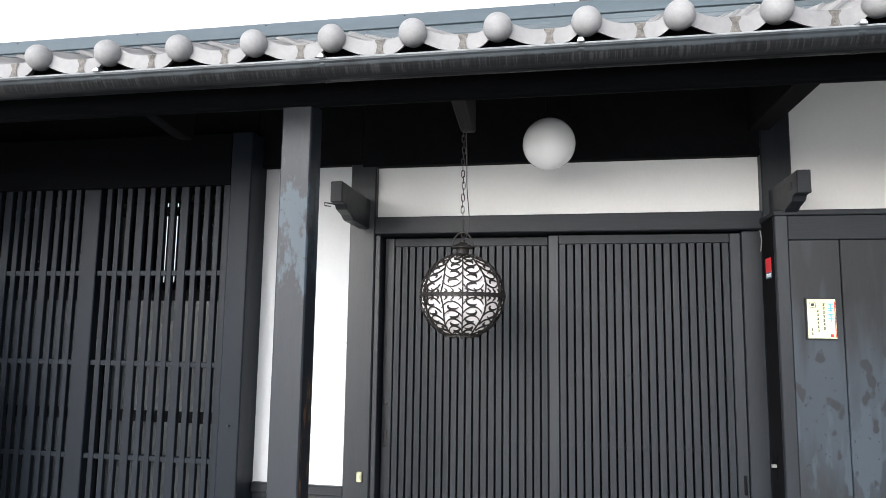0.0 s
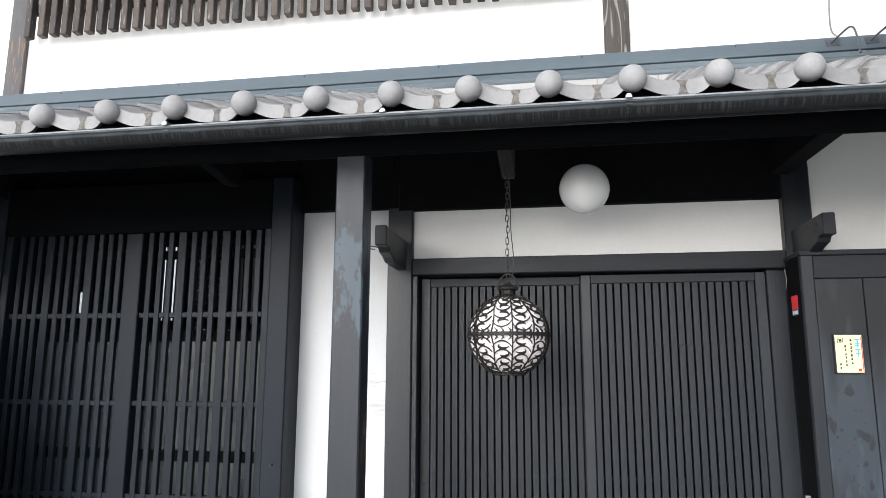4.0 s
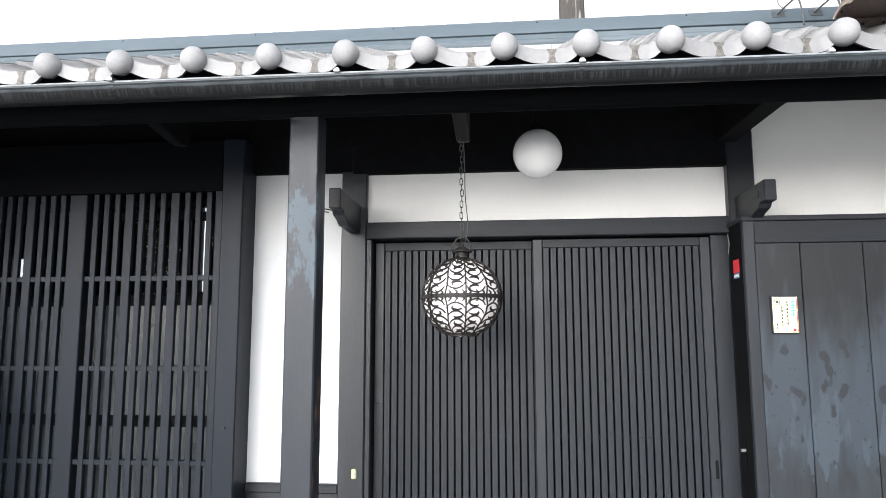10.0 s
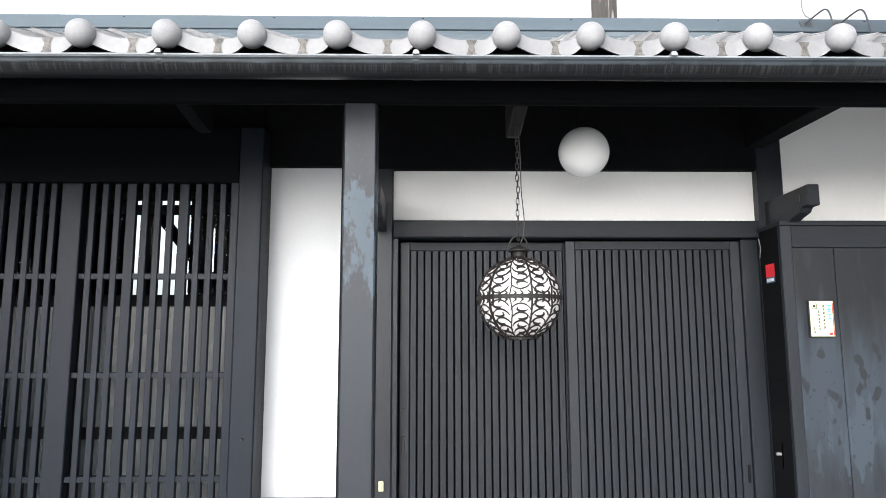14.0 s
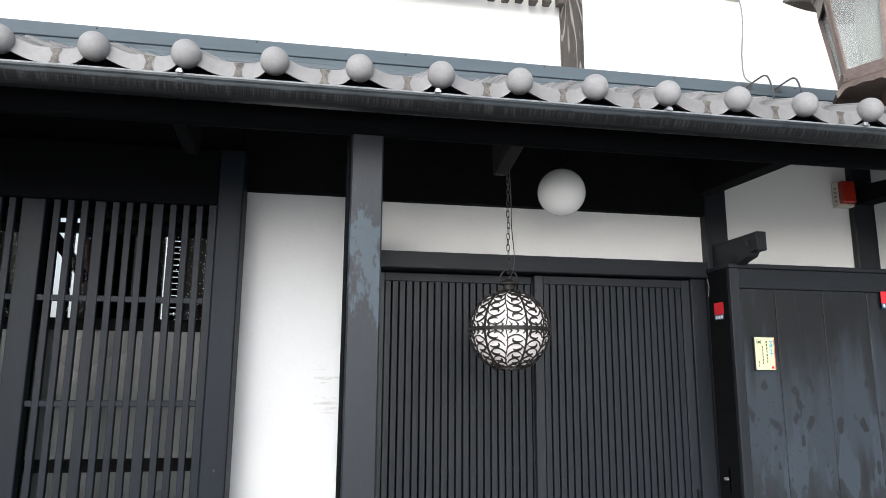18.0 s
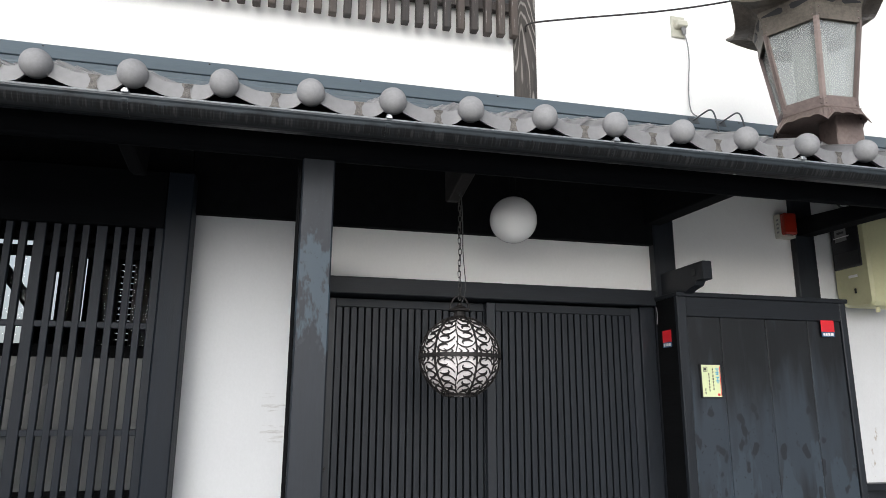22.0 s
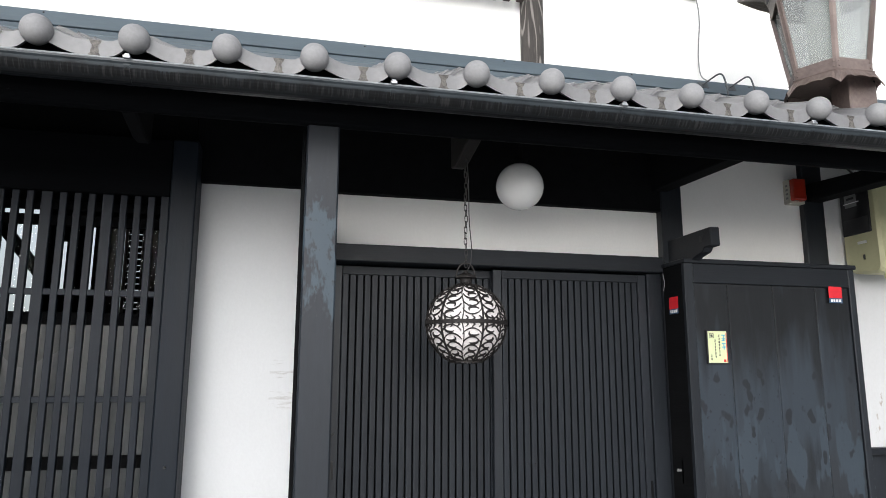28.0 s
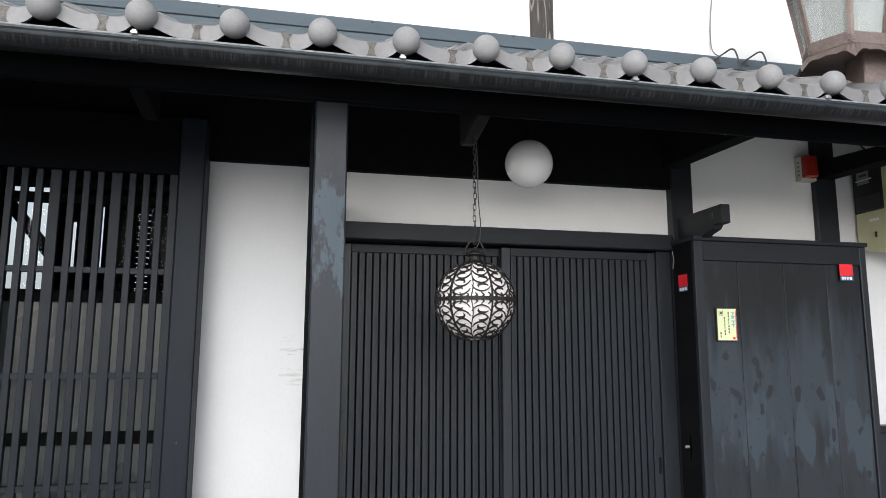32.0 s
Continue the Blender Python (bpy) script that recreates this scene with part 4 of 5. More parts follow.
def hex_band(r0, z0, r1, z1, t=0.006, waves=0, dip=0.0):
    """Six plates round the lamp from (r0, z0) up to (r1, z1); waves: scalloped lower edge."""
    out = bmesh.new()
    for k in range(6):
        a0, a1, b0, b1 = hexa(r0, z0, k), hexa(r0, z0, k + 1), hexa(r1, z1, k), hexa(r1, z1, k + 1)
        n = 12 if waves else 1
        for i in range(n):
            u, v = i / n, (i + 1) / n
            def low(s):
                p = a0.lerp(a1, s)
                return p + Vector((0, 0, dip * min(1, 1.7 * math.sin(math.pi * s)) + 0.2 * dip * abs(math.sin(waves * math.pi * s)))) if waves else p
            q = [low(u), low(v), b0.lerp(b1, v), b0.lerp(b1, u)]
            vs = [out.verts.new(p) for p in q] + [out.verts.new(p + (Vector((CX, CY, p.z)) - p).normalized() * t) for p in q]
            for f in ((0, 1, 2, 3), (7, 6, 5, 4), (0, 4, 5, 1), (2, 6, 7, 3)):
                out.faces.new([vs[j] for j in f])
    bmesh.ops.remove_doubles(out, verts=out.verts, dist=0.0002)
    bmesh.ops.recalc_face_normals(out, faces=out.faces)
    return out


RB, RT, ZB, ZT = 0.174, 0.234, 2.932, 3.297
part("bottom_band", hex_band(RB + 0.012, ZB - 0.055, RB + 0.014, ZB), M_COPPER, lamp)
part("frieze", hex_band(RB + 0.055, ZB - 0.139, RB + 0.014, ZB - 0.055, 0.004, 3, 0.035), M_COPPER, lamp, "scalloped copper skirt")
part("fold", hex_band(RB + 0.016, ZB - 0.066, RB + 0.022, ZB - 0.056, 0.010), M_COPPER, lamp, "folded copper lip")
# Open holes drawn as flat black discs, their shade put into the colour.
hole = shared("hole", lathe([(0, 0.001), (0.0055, 0.001), (0.006, -0.003)], sides=10), M_INK)
for k in range(6):
    mid = (hexa(1, 0, k).lerp(hexa(1, 0, k + 1), 0.5) - Vector((CX, CY, 0))).normalized()
    for u in (0.08, 0.30, 0.70, 0.92):
        p = hexa(RB + 0.0285, ZB - 0.084, k).lerp(hexa(RB + 0.0285, ZB - 0.084, k + 1), u)
        piece("hole", hole, lamp, Matrix.Translation(p) @ Vector((mid.x, mid.y, 0.45)).to_track_quat("Z", "Y").to_matrix().to_4x4())
part("top_band", hex_band(RT + 0.012, ZT, RT + 0.018, ZT + 0.075), M_HOOD, lamp)
for k in range(6):
    post_bm = bmesh.new()
    a, b = hexa(RB + 0.006, ZB - 0.01, k), hexa(RT + 0.008, ZT + 0.01, k)
    out = (hexa(1, 0, k) - hexa(0, 0, k)).normalized()
    side = Vector((-out.y, out.x, 0))
    vs = []
    for p in (a, b):
        for du, dv in ((0.002, 0.0135), (0.006, 0), (0.002, -0.0135), (-0.014, -0.010), (-0.014, 0.010)):
            vs.append(post_bm.verts.new(p + out * du + side * dv))
    for j in range(5):
        post_bm.faces.new((vs[j], vs[(j + 1) % 5], vs[5 + (j + 1) % 5], vs[5 + j]))
    post_bm.faces.new(vs[:5][::-1])
    post_bm.faces.new(vs[5:])
    part("corner_bar", post_bm, M_COPPER, lamp)
    pane_bm = bmesh.new()
    q = [hexa(RB, ZB, k), hexa(RB, ZB, k + 1), hexa(RT, ZT, k + 1), hexa(RT, ZT, k)]
    inn = (Vector((CX, CY, 0)) - Vector(((q[0].x + q[1].x) / 2, (q[0].y + q[1].y) / 2, 0))).normalized() * 0.004
    vs = [pane_bm.verts.new(p + inn * 2) for p in q] + [pane_bm.verts.new(p + inn * 3) for p in q]
    for f in ((0, 1, 2, 3), (7, 6, 5, 4), (0, 4, 5, 1), (1, 5, 6, 2), (2, 6, 7, 3), (3, 7, 4, 0)):
        pane_bm.faces.new([vs[j] for j in f])
    bmesh.ops.recalc_face_normals(pane_bm, faces=pane_bm.faces)
    p = part("pane", pane_bm, M_LPANE, lamp, "hazy glass pane")
    p.visible_shadow = False
# rivets
riv = shared("rivet", lathe([(0, 0.004), (0.003, 0.0035), (0.005, 0)], sides=8), M_COPPER)
for k in range(6):
    for s in (0.07, 0.93):
        for r0, z in ((RB + 0.0135, ZB - 0.015), (RB + 0.0135, ZB - 0.04), (RT + 0.014, ZT + 0.02), (RT + 0.016, ZT + 0.055)):
            p = hexa(r0, z, k).lerp(hexa(r0, z, k + 1), s)
            mid = hexa(1, 0, k).lerp(hexa(1, 0, k + 1), 0.5) - Vector((CX, CY, 0))
            piece("rivet", riv, lamp, Matrix.Translation(p) @ Vector((mid.x, mid.y, 0)).to_track_quat("Z", "Y").to_matrix().to_4x4())
# flared hood, swept up at its six corners
hood = bmesh.new()
N = 8
def hood_ring(r, z, lift, flare):
    ring = []
    for k in range(6):
        for i in range(N):
            s = i / N
            w = (2 * abs(s - 0.5)) ** 2.2
            p = hexa(r * (1 + flare * w), z, k).lerp(hexa(r * (1 + flare * w), z, k + 1), s)
            ring.append(hood.verts.new((p.x, p.y, z + lift * w)))
    return ring
rings = [hood_ring(RT + 0.016, ZT + 0.07, 0.0, 0.0), hood_ring(RT + 0.036, ZT + 0.125, 0.0, 0.0), hood_ring(RT + 0.06, ZT + 0.128, 0.02, 0.03), hood_ring(RT + 0.105, ZT + 0.122, 0.045, 0.06), hood_ring(RT + 0.143, ZT + 0.122, 0.062, 0.09), hood_ring(RT + 0.146, ZT + 0.132, 0.064, 0.09),
         hood_ring(RT + 0.07, ZT + 0.175, 0.03, 0.03), hood_ring(0.20, ZT + 0.25, 0.01, 0), hood_ring(0.11, ZT + 0.34, 0, 0), hood_ring(0.05, ZT + 0.44, 0, 0), hood_ring(0.02, ZT + 0.47, 0, 0)]
for q, s in zip(rings, rings[1:]):
    for k in range(len(q)):
        f = hood.faces.new((q[k], q[(k + 1) % len(q)], s[(k + 1) % len(q)], s[k]))
hood.faces.new(rings[-1])
hood.faces.new(rings[0][::-1])
bmesh.ops.recalc_face_normals(hood, faces=hood.faces)
part("hood", hood, M_HOOD, lamp, "flared copper hood with upswept corners")
# vent slots under the hood, drawn as black plates for the shaded openings
for k in range(6):
    for s in (0.27, 0.73):
        v = bmesh.new()
        e1 = (hexa(1, 0, k + 1) - hexa(1, 0, k)).normalized()
        c = hexa(RT + 0.0262, ZT + 0.099, k).lerp(hexa(RT + 0.0262, ZT + 0.099, k + 1), s)
        nrm = (hexa(1, 0, k).lerp(hexa(1, 0, k + 1), 0.5) - Vector((CX, CY, 0))).normalized()
        d = 1 if s < 0.5 else -1
        rim = [(-0.060, 0.002), (-0.060, -0.002), (0.028, -0.015), (0.042, -0.008), (0.042, 0.008), (0.028, 0.015)]
        f0 = [v.verts.new(c + e1 * (a * d) + Vector((0, 0, b)) + nrm * (0.002 + 0.36 * b)) for a, b in rim]
        f1 = [v.verts.new(c + e1 * (a * d) + Vector((0, 0, b)) + nrm * (-0.006 + 0.36 * b)) for a, b in rim]
        v.faces.new(f0)
        v.faces.new(f1[::-1])
        for j in range(6):
            v.faces.new((f0[j], f0[(j + 1) % 6], f1[(j + 1) % 6], f1[j]))
        bmesh.ops.recalc_face_normals(v, faces=v.faces)
        part("vent_slot", v, M_INK, lamp, "dark teardrop vent")
part("finial", lathe([(0.02, 0.45), (0.035, 0.47), (0.02, 0.50), (0.03, 0.53), (0.0, 0.58)], at=(CX, CY, ZT), sides=16), M_COPPER, lamp)
part("base_plate", hex_band(0.01, ZB - 0.066, RB + 0.022, ZB - 0.064, 0.004), M_COPPER, lamp)
part("tube", lathe([(0.0, 0.0), (0.075, 0.0), (0.075, 0.40), (0, 0.40)], at=(CX, CY, ZB - 0.03), sides=24), M_LCORE, lamp, "pale diffuser tube", smooth=False)
def turned_box(w, z0, z1, turn):
    out = box((-w, -w, z0), (w, w, z1), 0.006)
    bmesh.ops.transform(out, matrix=Matrix.Translation((CX + 0.085, CY - 0.045, 0)) @ Matrix.Rotation(turn, 4, "Z"), verts=out.verts)
    return out
part("post", turned_box(0.068, 2.66, ZB - 0.05, -0.15), M_COPPER, lamp, "square brown post")

# ---- small fixtures on the wall ----
def sticker(m, label):
    """A red film square with a dark blue foot strip and pale marks, facing -y at the origin, hung from its top left."""
    s = thing("sticker", m.translation, label, "sticker")
    def put(name, bmx, material):
        bmesh.ops.transform(bmx, matrix=m, verts=bmx.verts)
        part(name, bmx, material, s)
    put("film", box((0, -0.0015, -0.066), (0.088, 0, 0), 0), M_RED)
    put("foot_strip", box((0, -0.0015, -0.094), (0.088, 0, -0.066), 0), M_BLUE)
    for i, (a, b) in enumerate(((0.01, 0.022), (0.027, 0.038), (0.043, 0.056), (0.061, 0.078))):
        put("mark", box((a, -0.0025, -0.088), (b, -0.0014, -0.072), 0), M_WHITE)
    return s


sticker(pose(1.842, SY - 0.0015, 2.0), "square red security sticker with a blue foot strip")
sticker(pose(SX0 + 0.0015, 3.425, 1.928, 0, 0, -90), "square red security sticker on the shutter box's side")

card = thing("card", (1.106, SY + 0.008, 1.650), "cream hand-lettered card in a thin frame on the boards", "card")
CA = (1.050, 1.566, 1.163, 1.734)
part("frame", box((CA[0] - 0.005, SY - 0.004, CA[1] - 0.005), (CA[2] + 0.005, SY + 0.011, CA[3] + 0.005), 0.002), M_INK, card)
sheet = part("sheet", box((CA[0], SY - 0.0055, CA[1]), (CA[2], SY - 0.003, CA[3]), 0), M_PAPER, card)
def mark(x0, z0, x1, z1, material, parent=sheet, y=SY - 0.0055, name="stroke"):
    part(name, box((CA[0] + x0, y - 0.0012, CA[3] - z1), (CA[0] + x1, y, CA[3] - z0), 0), material, parent)
for x, top, n, step, w, mt in ((0.082, 0.018, 2, 0.044, 0.022, M_CYAN), (0.062, 0.018, 7, 0.017, 0.008, M_INK), (0.038, 0.045, 6, 0.017, 0.007, M_INK), (0.013, 0.125, 2, 0.018, 0.007, M_INK)):
    for i in range(n):
        z = top + i * step
        hgt = step * (0.8 if mt is M_CYAN else 0.6)
        t = 0.0055 if mt is M_CYAN else 0.003
        mark(x, z, x + w, z + t, mt)
        mark(x + w * 0.4, z, x + w * 0.4 + t, z + hgt, mt)
        mark(x, z + hgt * 0.55, x + w, z + hgt * 0.55 + t, mt)
        if i % 2 == 0:
            mark(x, z + hgt * 0.8, x + w * 0.8, z + hgt * 0.8 + t, mt)
mark(0.010, 0.012, 0.034, 0.014, M_INK)
mark(0.010, 0.034, 0.034, 0.036, M_INK)
mark(0.010, 0.012, 0.012, 0.036, M_INK)
mark(0.032, 0.012, 0.034, 0.036, M_INK)
mark(0.016, 0.018, 0.028, 0.030, M_INK)
mark(0.088, 0.150, 0.102, 0.163, M_RED)
mark(0.108, 0.008, 0.1115, 0.165, M_RED)

# alarm beacon on the post
al = thing("alarm_beacon", (1.87, 3.5, 2.6), "white wall beacon with a red plastic lens", "alarm")
part("base", box((1.826, 3.475, 2.541), (1.934, WALL, 2.694), 0.004), M_IVORY, al)
part("lens", box((1.828, 3.432, 2.553), (1.915, 3.477, 2.690), 0.010, segs=2), M_LENS, al, "red lens")
for i in range(4):
    part("mark", box((1.8245, 3.487, 2.57 + 0.026 * i), (1.8265, 3.505, 2.582 + 0.026 * i), 0), M_CORD, al)

# electricity meter box, its dark window turned along the wall
me_ = thing("meter_box", (2.40, 3.5, 2.1), "cream painted meter box with a smoked window", "meter")
MX = 2.228
part("case", prism([(3.252, 2.62), (3.258, 2.655), (3.285, 2.678), (3.46, 2.682), (3.525, 2.662), (3.529, 2.20), (3.515, 2.15), (3.48, 2.118), (3.42, 2.106), (3.285, 2.098), (3.258, 2.112), (3.248, 2.14)], MX, MX + 0.30, 0, 0.016), M_CREAM, me_, smooth=False)
win = part("window", box((MX - 0.007, 3.298, 2.350), (MX + 0.015, 3.515, 2.634), 0.014, segs=3), M_SMOKE, me_, "smoked dark window")
part("dial", box((MX - 0.0095, 3.385, 2.525), (MX - 0.0065, 3.475, 2.605), 0.001), M_CORD, win, "grey counter face")
part("dial_bar", box((MX - 0.0105, 3.365, 2.548), (MX - 0.0085, 3.485, 2.554), 0), M_WHITE, win)
part("dial_bar", box((MX - 0.0105, 3.40, 2.572), (MX - 0.0085, 3.455, 2.586), 0), M_INK, win)
part("lower_pane", box((MX - 0.0085, 3.312, 2.360), (MX - 0.0065, 3.500, 2.450), 0.001), M_INK, win)
part("plate", box((MX - 0.0025, 3.345, 2.288), (MX + 0.0005, 3.413, 2.305), 0.001), M_WHITE, me_, "small white name plate")
part("latch", box((MX - 0.006, 3.365, 2.19), (MX + 0.001, 3.378, 2.22), 0.002), M_INK, me_)
part("nut", rod((MX + 0.08, 3.31, 2.11), (MX + 0.08, 3.31, 2.07), 0.012), M_CREAM, me_)
solid("service_cable", tube(bend([(2.33, 3.36, 2.645), (2.18, 3.36, 2.73), (2.06, 3.28, 2.755), (1.98, 3.15, 2.70), (1.94, 2.9, 2.64), (1.93, 2.72, 2.60)]), 0.006), M_INK, "black service cable arching to the meter box", "cable")

# outlet box on the upper wall with its cable
ob_ = thing("outlet_box", (1.22, UP, 3.89), "ivory weatherproof outlet with a plug", "outlet")
OX, OZ = 0.048, 0.040
part("back_plate", box((1.118 + OX, UP - 0.014, 3.775 + OZ), (1.218 + OX, UP, 3.925 + OZ), 0.008), M_IVORY, ob_)
part("cover", prism([(UP - 0.012, 3.90 + OZ), (UP - 0.055, 3.875 + OZ), (UP - 0.06, 3.835 + OZ), (UP - 0.012, 3.83 + OZ)], 1.135 + OX, 1.212 + OX, 0, 0.006), M_IVORY, ob_)
part("plug", rod((1.185 + OX, UP - 0.035, 3.84 + OZ), (1.19 + OX, UP - 0.04, 3.785 + OZ), 0.016, r2=0.010), M_CORD, ob_)
part("cord", tube(bend([(1.19 + OX, UP - 0.04, 3.79 + OZ), (1.20 + OX, UP - 0.05, 3.74), (1.215 + OX, UP - 0.03, 3.64), (1.21 + OX, UP - 0.02, 3.54), (1.2 + OX, UP - 0.02, 3.42), (1.195 + OX, UP - 0.04, 3.30), (1.21 + OX, 3.385, 3.235)]), 0.004, sides=6), M_CORD, ob_)

# wire loops that hold the roof edge
for x, hm in ((1.225, M_HOOK), (1.41, M_HOOK), (1.99, M_STEEL)):
    hk = thing("roof_hook", (x, 3.4, 3.2), "steel wire loop on a small plate", "hook", "roof hooks")
    part("plate", prism([(3.403, 3.231), (3.386, 3.192), (3.382, 3.194), (3.399, 3.235)], x - 0.035, x + 0.03, 0, 0.001), hm, hk)
    part("loop", tube(bend([(x - 0.01, 3.392, 3.214), (x + 0.025, 3.340, 3.240), (x + 0.048, 3.305, 3.252), (x + 0.06, 3.285, 3.231), (x + 0.063, 3.265, 3.16), (x + 0.063, 3.255, 3.09)]), 0.005), hm, hk)
solid("overhead_wire", tube(bend([(0.17, 3.448, 3.70), (0.185, 3.41, 3.732), (0.43, 3.37, 3.775), (1.045, 3.25, 3.855), (1.67, 3.1, 3.97), (3.2, 2.8, 4.3), (6.5, 2.4, 5.3)]), 0.0058, sides=6), M_IRON, "grey overhead wire tied to the upper post", "wire")
sw = thing("switch_box", (-1.02, 3.485, 0.83), "small ivory bell push on the door post", "switch")
part("case", box((-1.026, 3.470, 0.818), (-1.000, 3.486, 0.868), 0.004), M_CREAM, sw)
part("button", box((-1.018, 3.467, 0.830), (-1.008, 3.472, 0.854), 0.003), M_IVORY, sw)
lk_ = thing("side_latch", (0.94, 3.4, 1.0), "small steel latch on the shutter box's side", "latch")
part("bolt", rod((0.942, 3.40, 1.0), (0.915, 3.40, 1.0), 0.008), M_CORD, lk_)
part("plate", box((0.936, 3.375, 0.93), (0.944, 3.39, 1.06), 0.002), M_IRON, lk_)
solid("cord", tube([(0.925, 3.46, 2.07), (0.93, 3.455, 2.02), (0.925, 3.46, 1.97)], 0.0025), M_CORD, "short grey cord by the door head", "cord")

# downpipe at the far end of the upper wall
dp = thing("downpipe", (-4.45, 3.42, 3.2), "white square downpipe with a grey elbow", "pipe")
part("pipe", box((-4.490, 3.390, 3.38), (-4.375, 3.475, 5.5), 0.012), M_PVC, dp)
part("collar", box((-4.500, 3.380, 3.315), (-4.366, 3.478, 3.405), 0.012, segs=2), M_CORD, dp, "grey collar")
part("elbow", tube([(-4.46, 3.43, 3.33), (-4.47, 3.41, 3.27), (-4.55, 3.37, 3.22), (-4.75, 3.32, 3.17)], 0.042, sides=12), M_CORD, dp, "grey elbow", smooth=True)
part("spout", rod((-4.392, 3.41, 3.33), (-4.410, 3.36, 3.15), 0.022), M_PVC, dp)

# ---- shop front clutter beyond the lattice bay ----
def text(name, body, size, m, material, parent, label=""):
    cu = bpy.data.curves.new(name, "FONT")
    cu.body, cu.size, cu.extrude, cu.align_x = body, size, 0.0015, "LEFT"
    cu.offset, cu.shear, cu.space_character = -0.0008, 0.10, 1.18
    tmp = bpy.data.objects.new(name, cu)
    scene.collection.objects.link(tmp)
    bpy.context.view_layer.update()
    me = bpy.data.meshes.new_from_object(tmp.evaluated_get(bpy.context.evaluated_depsgraph_get()))
    me.transform(m)
    bpy.data.objects.remove(tmp)
    me.materials.clear()
    me.materials.append(material)
    ob = new(name, me)
    ob.parent = parent
    ob.matrix_parent_inverse = Matrix.Translation(-ROOT[parent])
    if label:
        ob["label"] = label
    return ob


sg = thing("hanging_sign", (-3.7, 2.66, 2.25), "white painted shop sign in a brown wooden frame", "sign")
part("board", box((-4.30, 2.645, 2.150), (-3.338, 2.665, 2.400), 0.004), M_SIGN, sg)
for lo, hi in (((-4.33, 2.64, 2.126), (-3.306, 2.675, 2.150)), ((-4.33, 2.64, 2.400), (-3.306, 2.675, 2.418)), ((-3.338, 2.64, 2.150), (-3.306, 2.675, 2.400)), ((-4.33, 2.64, 2.150), (-4.30, 2.675, 2.400))):
    part("frame", box(lo, hi, 0.004), M_STICK, sg, "brown wooden frame")
text("lettering", "の店", 0.145, pose(-3.640, 2.644, 2.222, 90, 3, 0), M_INK, sg)
text("lettering", "e", 0.07, pose(-3.575, 2.644, 2.160, 90), M_CORD, sg)
for x in (-4.2, -3.39):
    part("cord", tube([(x, 2.66, 2.415), (x - 0.04, 2.66, 2.45), (x - 0.06, 2.66, 2.49)], 0.003), M_TWINE, sg, "red cord")

mb = thing("leaning_board", (-3.6, 2.75, 0.06), "large plain mauve-brown board stood on end", "board")
part("sheet", prism([(-4.4, 0.06), (-3.255, 0.06), (-3.346, 1.917), (-4.4, 1.925)], 2.74, 2.765, 1, 0.003), M_MAUVE, mb)
part("edge_strip", prism([(-3.252, 0.06), (-3.245, 0.06), (-3.332, 1.916), (-3.343, 1.916)], 2.738, 2.766, 1, 0.001), M_INK, mb)

cb = thing("chalk_sign", (-3.2, 3.0, 0.06), "black painted sign board with white brush lettering", "sign")
part("board", prism([(-3.470, 0.35), (-2.945, 0.35), (-2.996, 1.338), (-3.468, 1.296)], 2.965, 2.985, 1, 0.004), M_CHALK, cb)
part("edge", prism([(-3.490, 0.35), (-3.472, 0.35), (-3.470, 1.285), (-3.488, 1.280)], 2.962, 2.988, 1, 0.003), M_STICK, cb, "bare wooden edge")
# each word is written with a taller first letter, climbing to its end
text("lettering", "J", 0.112, pose(-3.398, 2.9635, 1.058, 90, -8, 0), M_WHITE, cb)
text("lettering", "apanese", 0.088, pose(-3.348, 2.9635, 1.060, 90, -7, 0), M_WHITE, cb)
text("lettering", "A", 0.125, pose(-3.415, 2.9635, 0.858, 90, -10, 0), M_WHITE, cb)
text("lettering", "ntique", 0.102, pose(-3.322, 2.9635, 0.874, 90, -10, 0), M_WHITE, cb)
note = part("note", prism([(-3.184, 1.142), (-3.068, 1.155), (-3.070, 1.322), (-3.186, 1.316)], 2.9600, 2.9655, 1, 0.0008), M_SIGN, cb, "white paper note pinned to the board")
rng = random.Random(5)
for x, top, n in ((-3.132, 1.300, 5), (-3.092, 1.312, 3)):
    for i in range(n):
        z = top - 0.031 * i
        w = 0.013 if n == 5 else 0.010
        for k in range(2):
            zz = z - 0.008 * k + rng.uniform(-0.002, 0.002)
            part("stroke", box((x - w * rng.uniform(0.7, 1.0), 2.9590, zz - 0.0016), (x + w * rng.uniform(0.6, 1.0), 2.9602, zz + 0.0016), 0), M_INK, note)
        part("stroke", prism([(x - 0.002, z + 0.006), (x + 0.002, z + 0.006), (x + rng.uniform(-0.010, 0.004), z - 0.018), (x - 0.008, z - 0.016)], 2.9588, 2.9601, 1, 0), M_INK, note)
pin = shared("pin", lathe([(0, -0.003), (0.0045, -0.002), (0.005, 0.001)], sides=8), M_IRON)
for x, z in ((-3.176, 1.308), (-3.078, 1.314), (-3.175, 1.152), (-3.076, 1.163)):
    piece("pin", pin, note, pose(x, 2.9595, z, 90))
fr = thing("stick_rack", (-3.27, 3.02, 0.06), "rack of upright brown wooden sticks tied with red twine", "rack")
stick = shared("stick", box((-0.014, -0.012, 0.06), (0.014, 0.012, 1.590), 0.003), M_STICK)
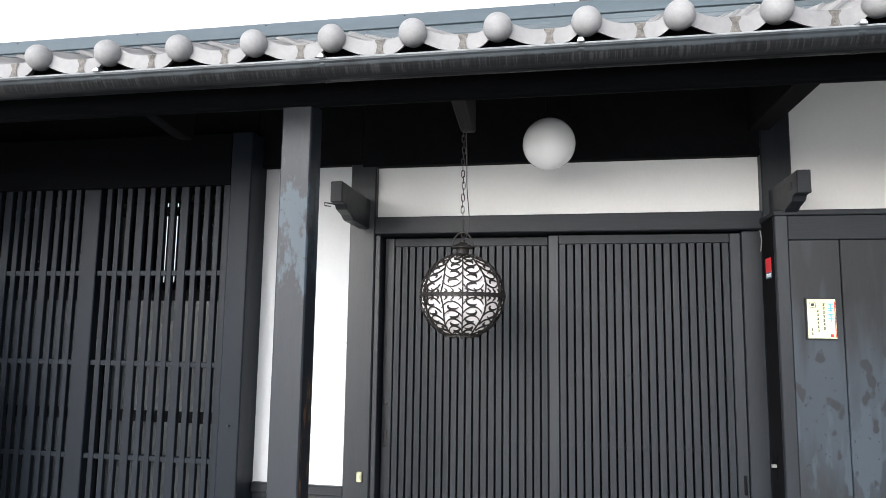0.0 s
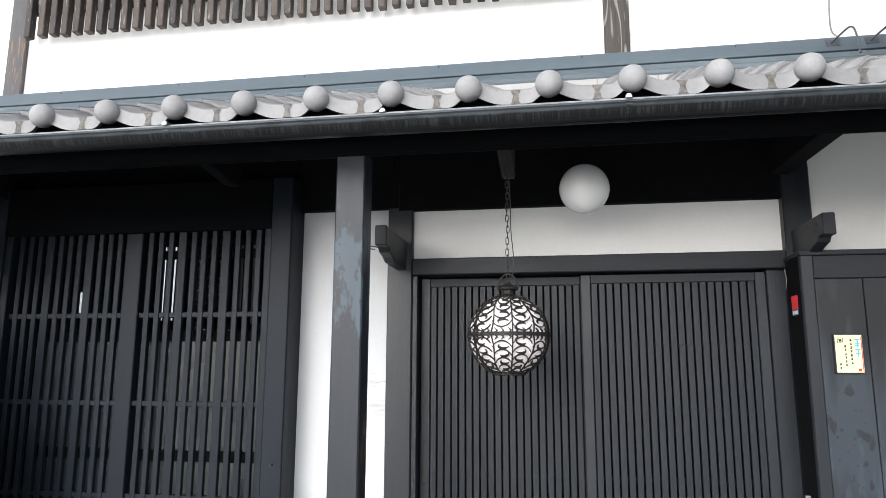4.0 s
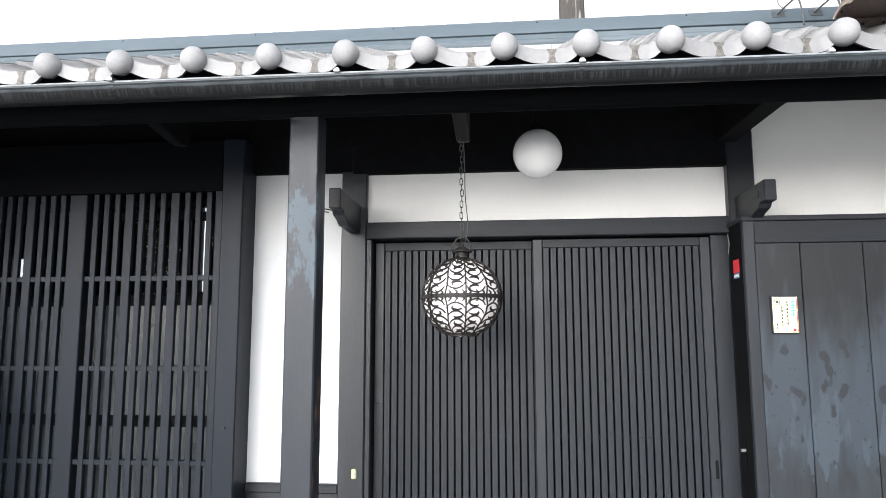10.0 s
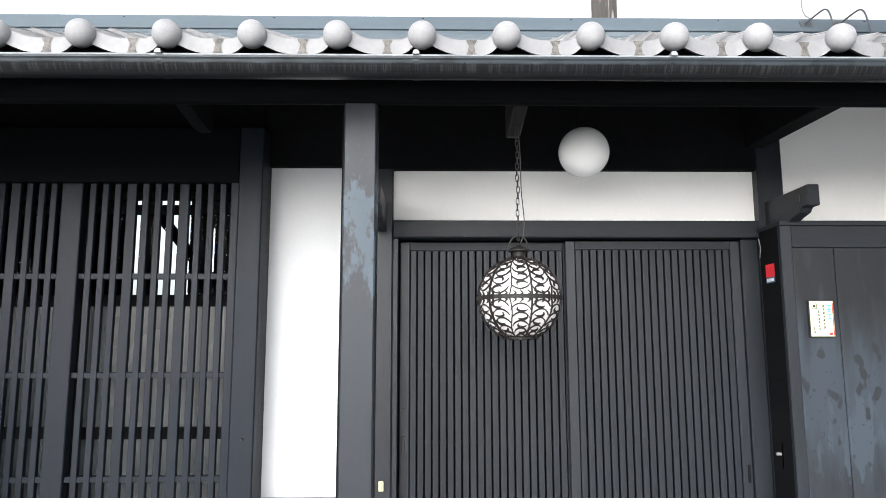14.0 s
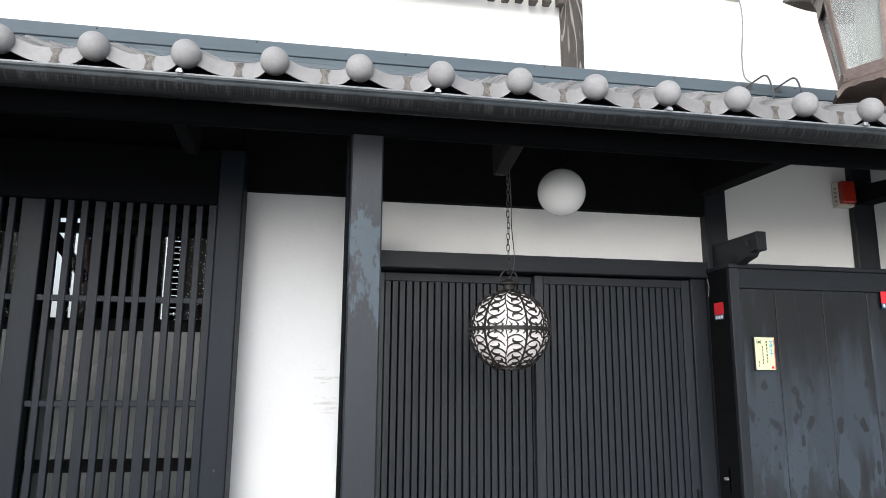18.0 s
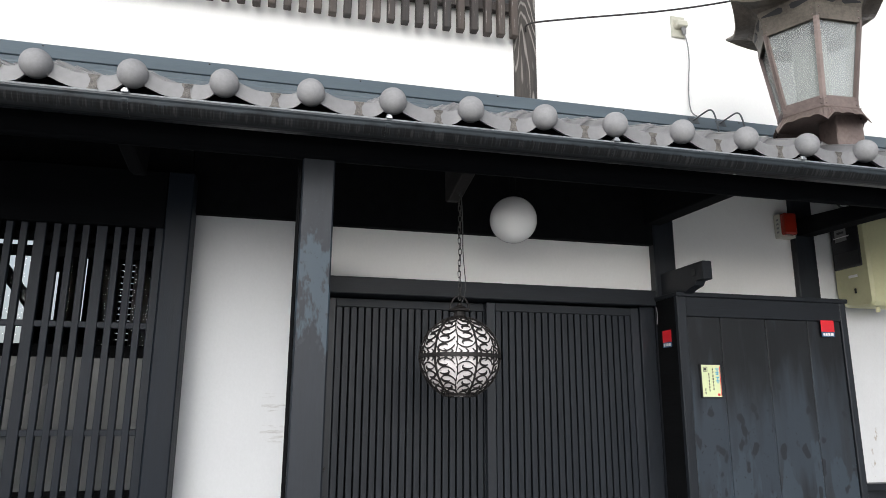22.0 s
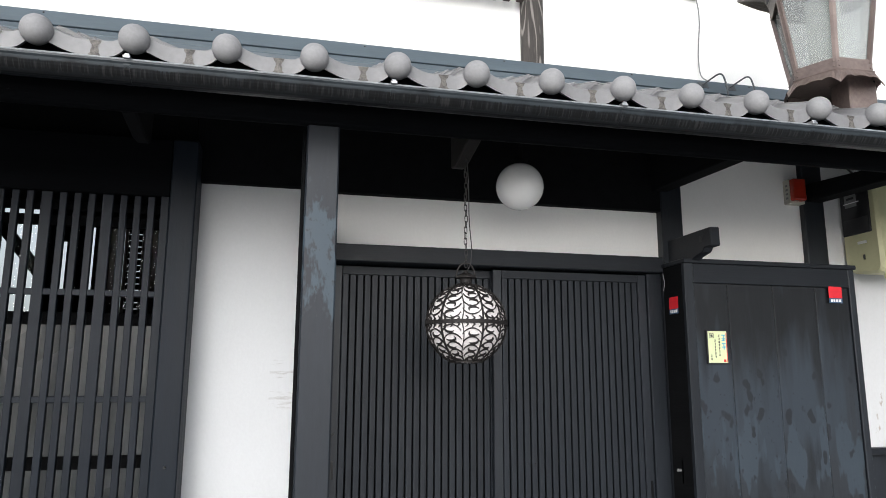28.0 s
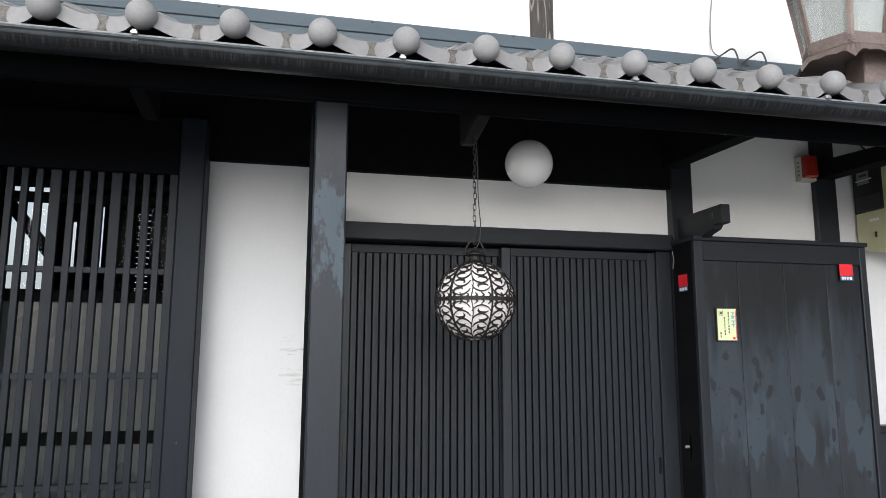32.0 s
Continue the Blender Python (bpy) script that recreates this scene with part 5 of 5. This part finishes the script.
slim = shared("slim_stick", box((-0.009, -0.008, 0.06), (0.009, 0.008, 1.585), 0.003), M_STICK)
for i, x in enumerate((-3.535, -3.432, -3.333, -3.238, -3.140, -3.066)):
    piece("stick", stick if i < 4 else slim, fr, pose(x, 3.0, 0.004 * (i % 2), 0, 0.3 * math.sin(i * 2.1), 0))
part("crossbar", box((-3.56, 3.012, 1.446), (-3.215, 3.034, 1.490), 0.004), M_STICK, fr)
part("crossbar", box((-3.53, 3.012, 0.5), (-3.03, 3.034, 0.55), 0.004), M_STICK, fr)
for k in range(3):
    loops = [(-3.50 + 0.022 * i + 0.010 * math.sin(i * 2.7 + k), 2.983 - 0.004 * (i % 3), 1.532 + 0.012 * k * math.sin(i * 0.9 + k) + 0.010 * math.sin(i * 1.7 + 2 * k)) for i in range(13)]
    part("twine", tube(bend(loops, 3), 0.0014, sides=5), M_TWINE, fr, "loose thin twine")
for k in range(2):
    part("twine", tube(bend([(-3.475 + 0.022 * math.sin(i * 2.2 + k), 2.972 + 0.012 * math.cos(i * 2.2 + k), 1.335 - 0.012 * (i % 4)) for i in range(12)], 3), 0.0022, sides=5), M_TWINE, fr, "knotted red twine")
part("twine", tube(bend([(-3.060, 2.985, 1.50), (-3.052, 2.980, 1.44), (-3.058, 2.978, 1.38), (-3.050, 2.975, 1.32)]), 0.002, sides=5), M_TWINE, fr, "hanging twine end")
wp = thing("grey_plank", (-3.73, 3.3, 0.06), "greenish grey lapped boards stood behind the stick rack", "board")
for k in range(9):
    part("lap_board", prism([(3.30, 0.06 + 0.152 * k), (3.318, 0.06 + 0.152 * k), (3.318, 0.205 + 0.152 * k), (3.310, 0.209 + 0.152 * k)], -3.815, -3.640, 0, 0.001), M_PLANK, wp)
cbx = thing("cream_cabinet", (-4.45, 3.45, 1.2), "cream metal wall box beyond the sign", "box")
part("case", box((-4.75, 3.36, 1.2), (-4.31, WALL, 2.33), 0.01), M_PALEBOX, cbx)
part("door", box((-4.73, 3.352, 1.25), (-4.39, 3.362, 2.12), 0.004), M_PALEBOX, cbx)
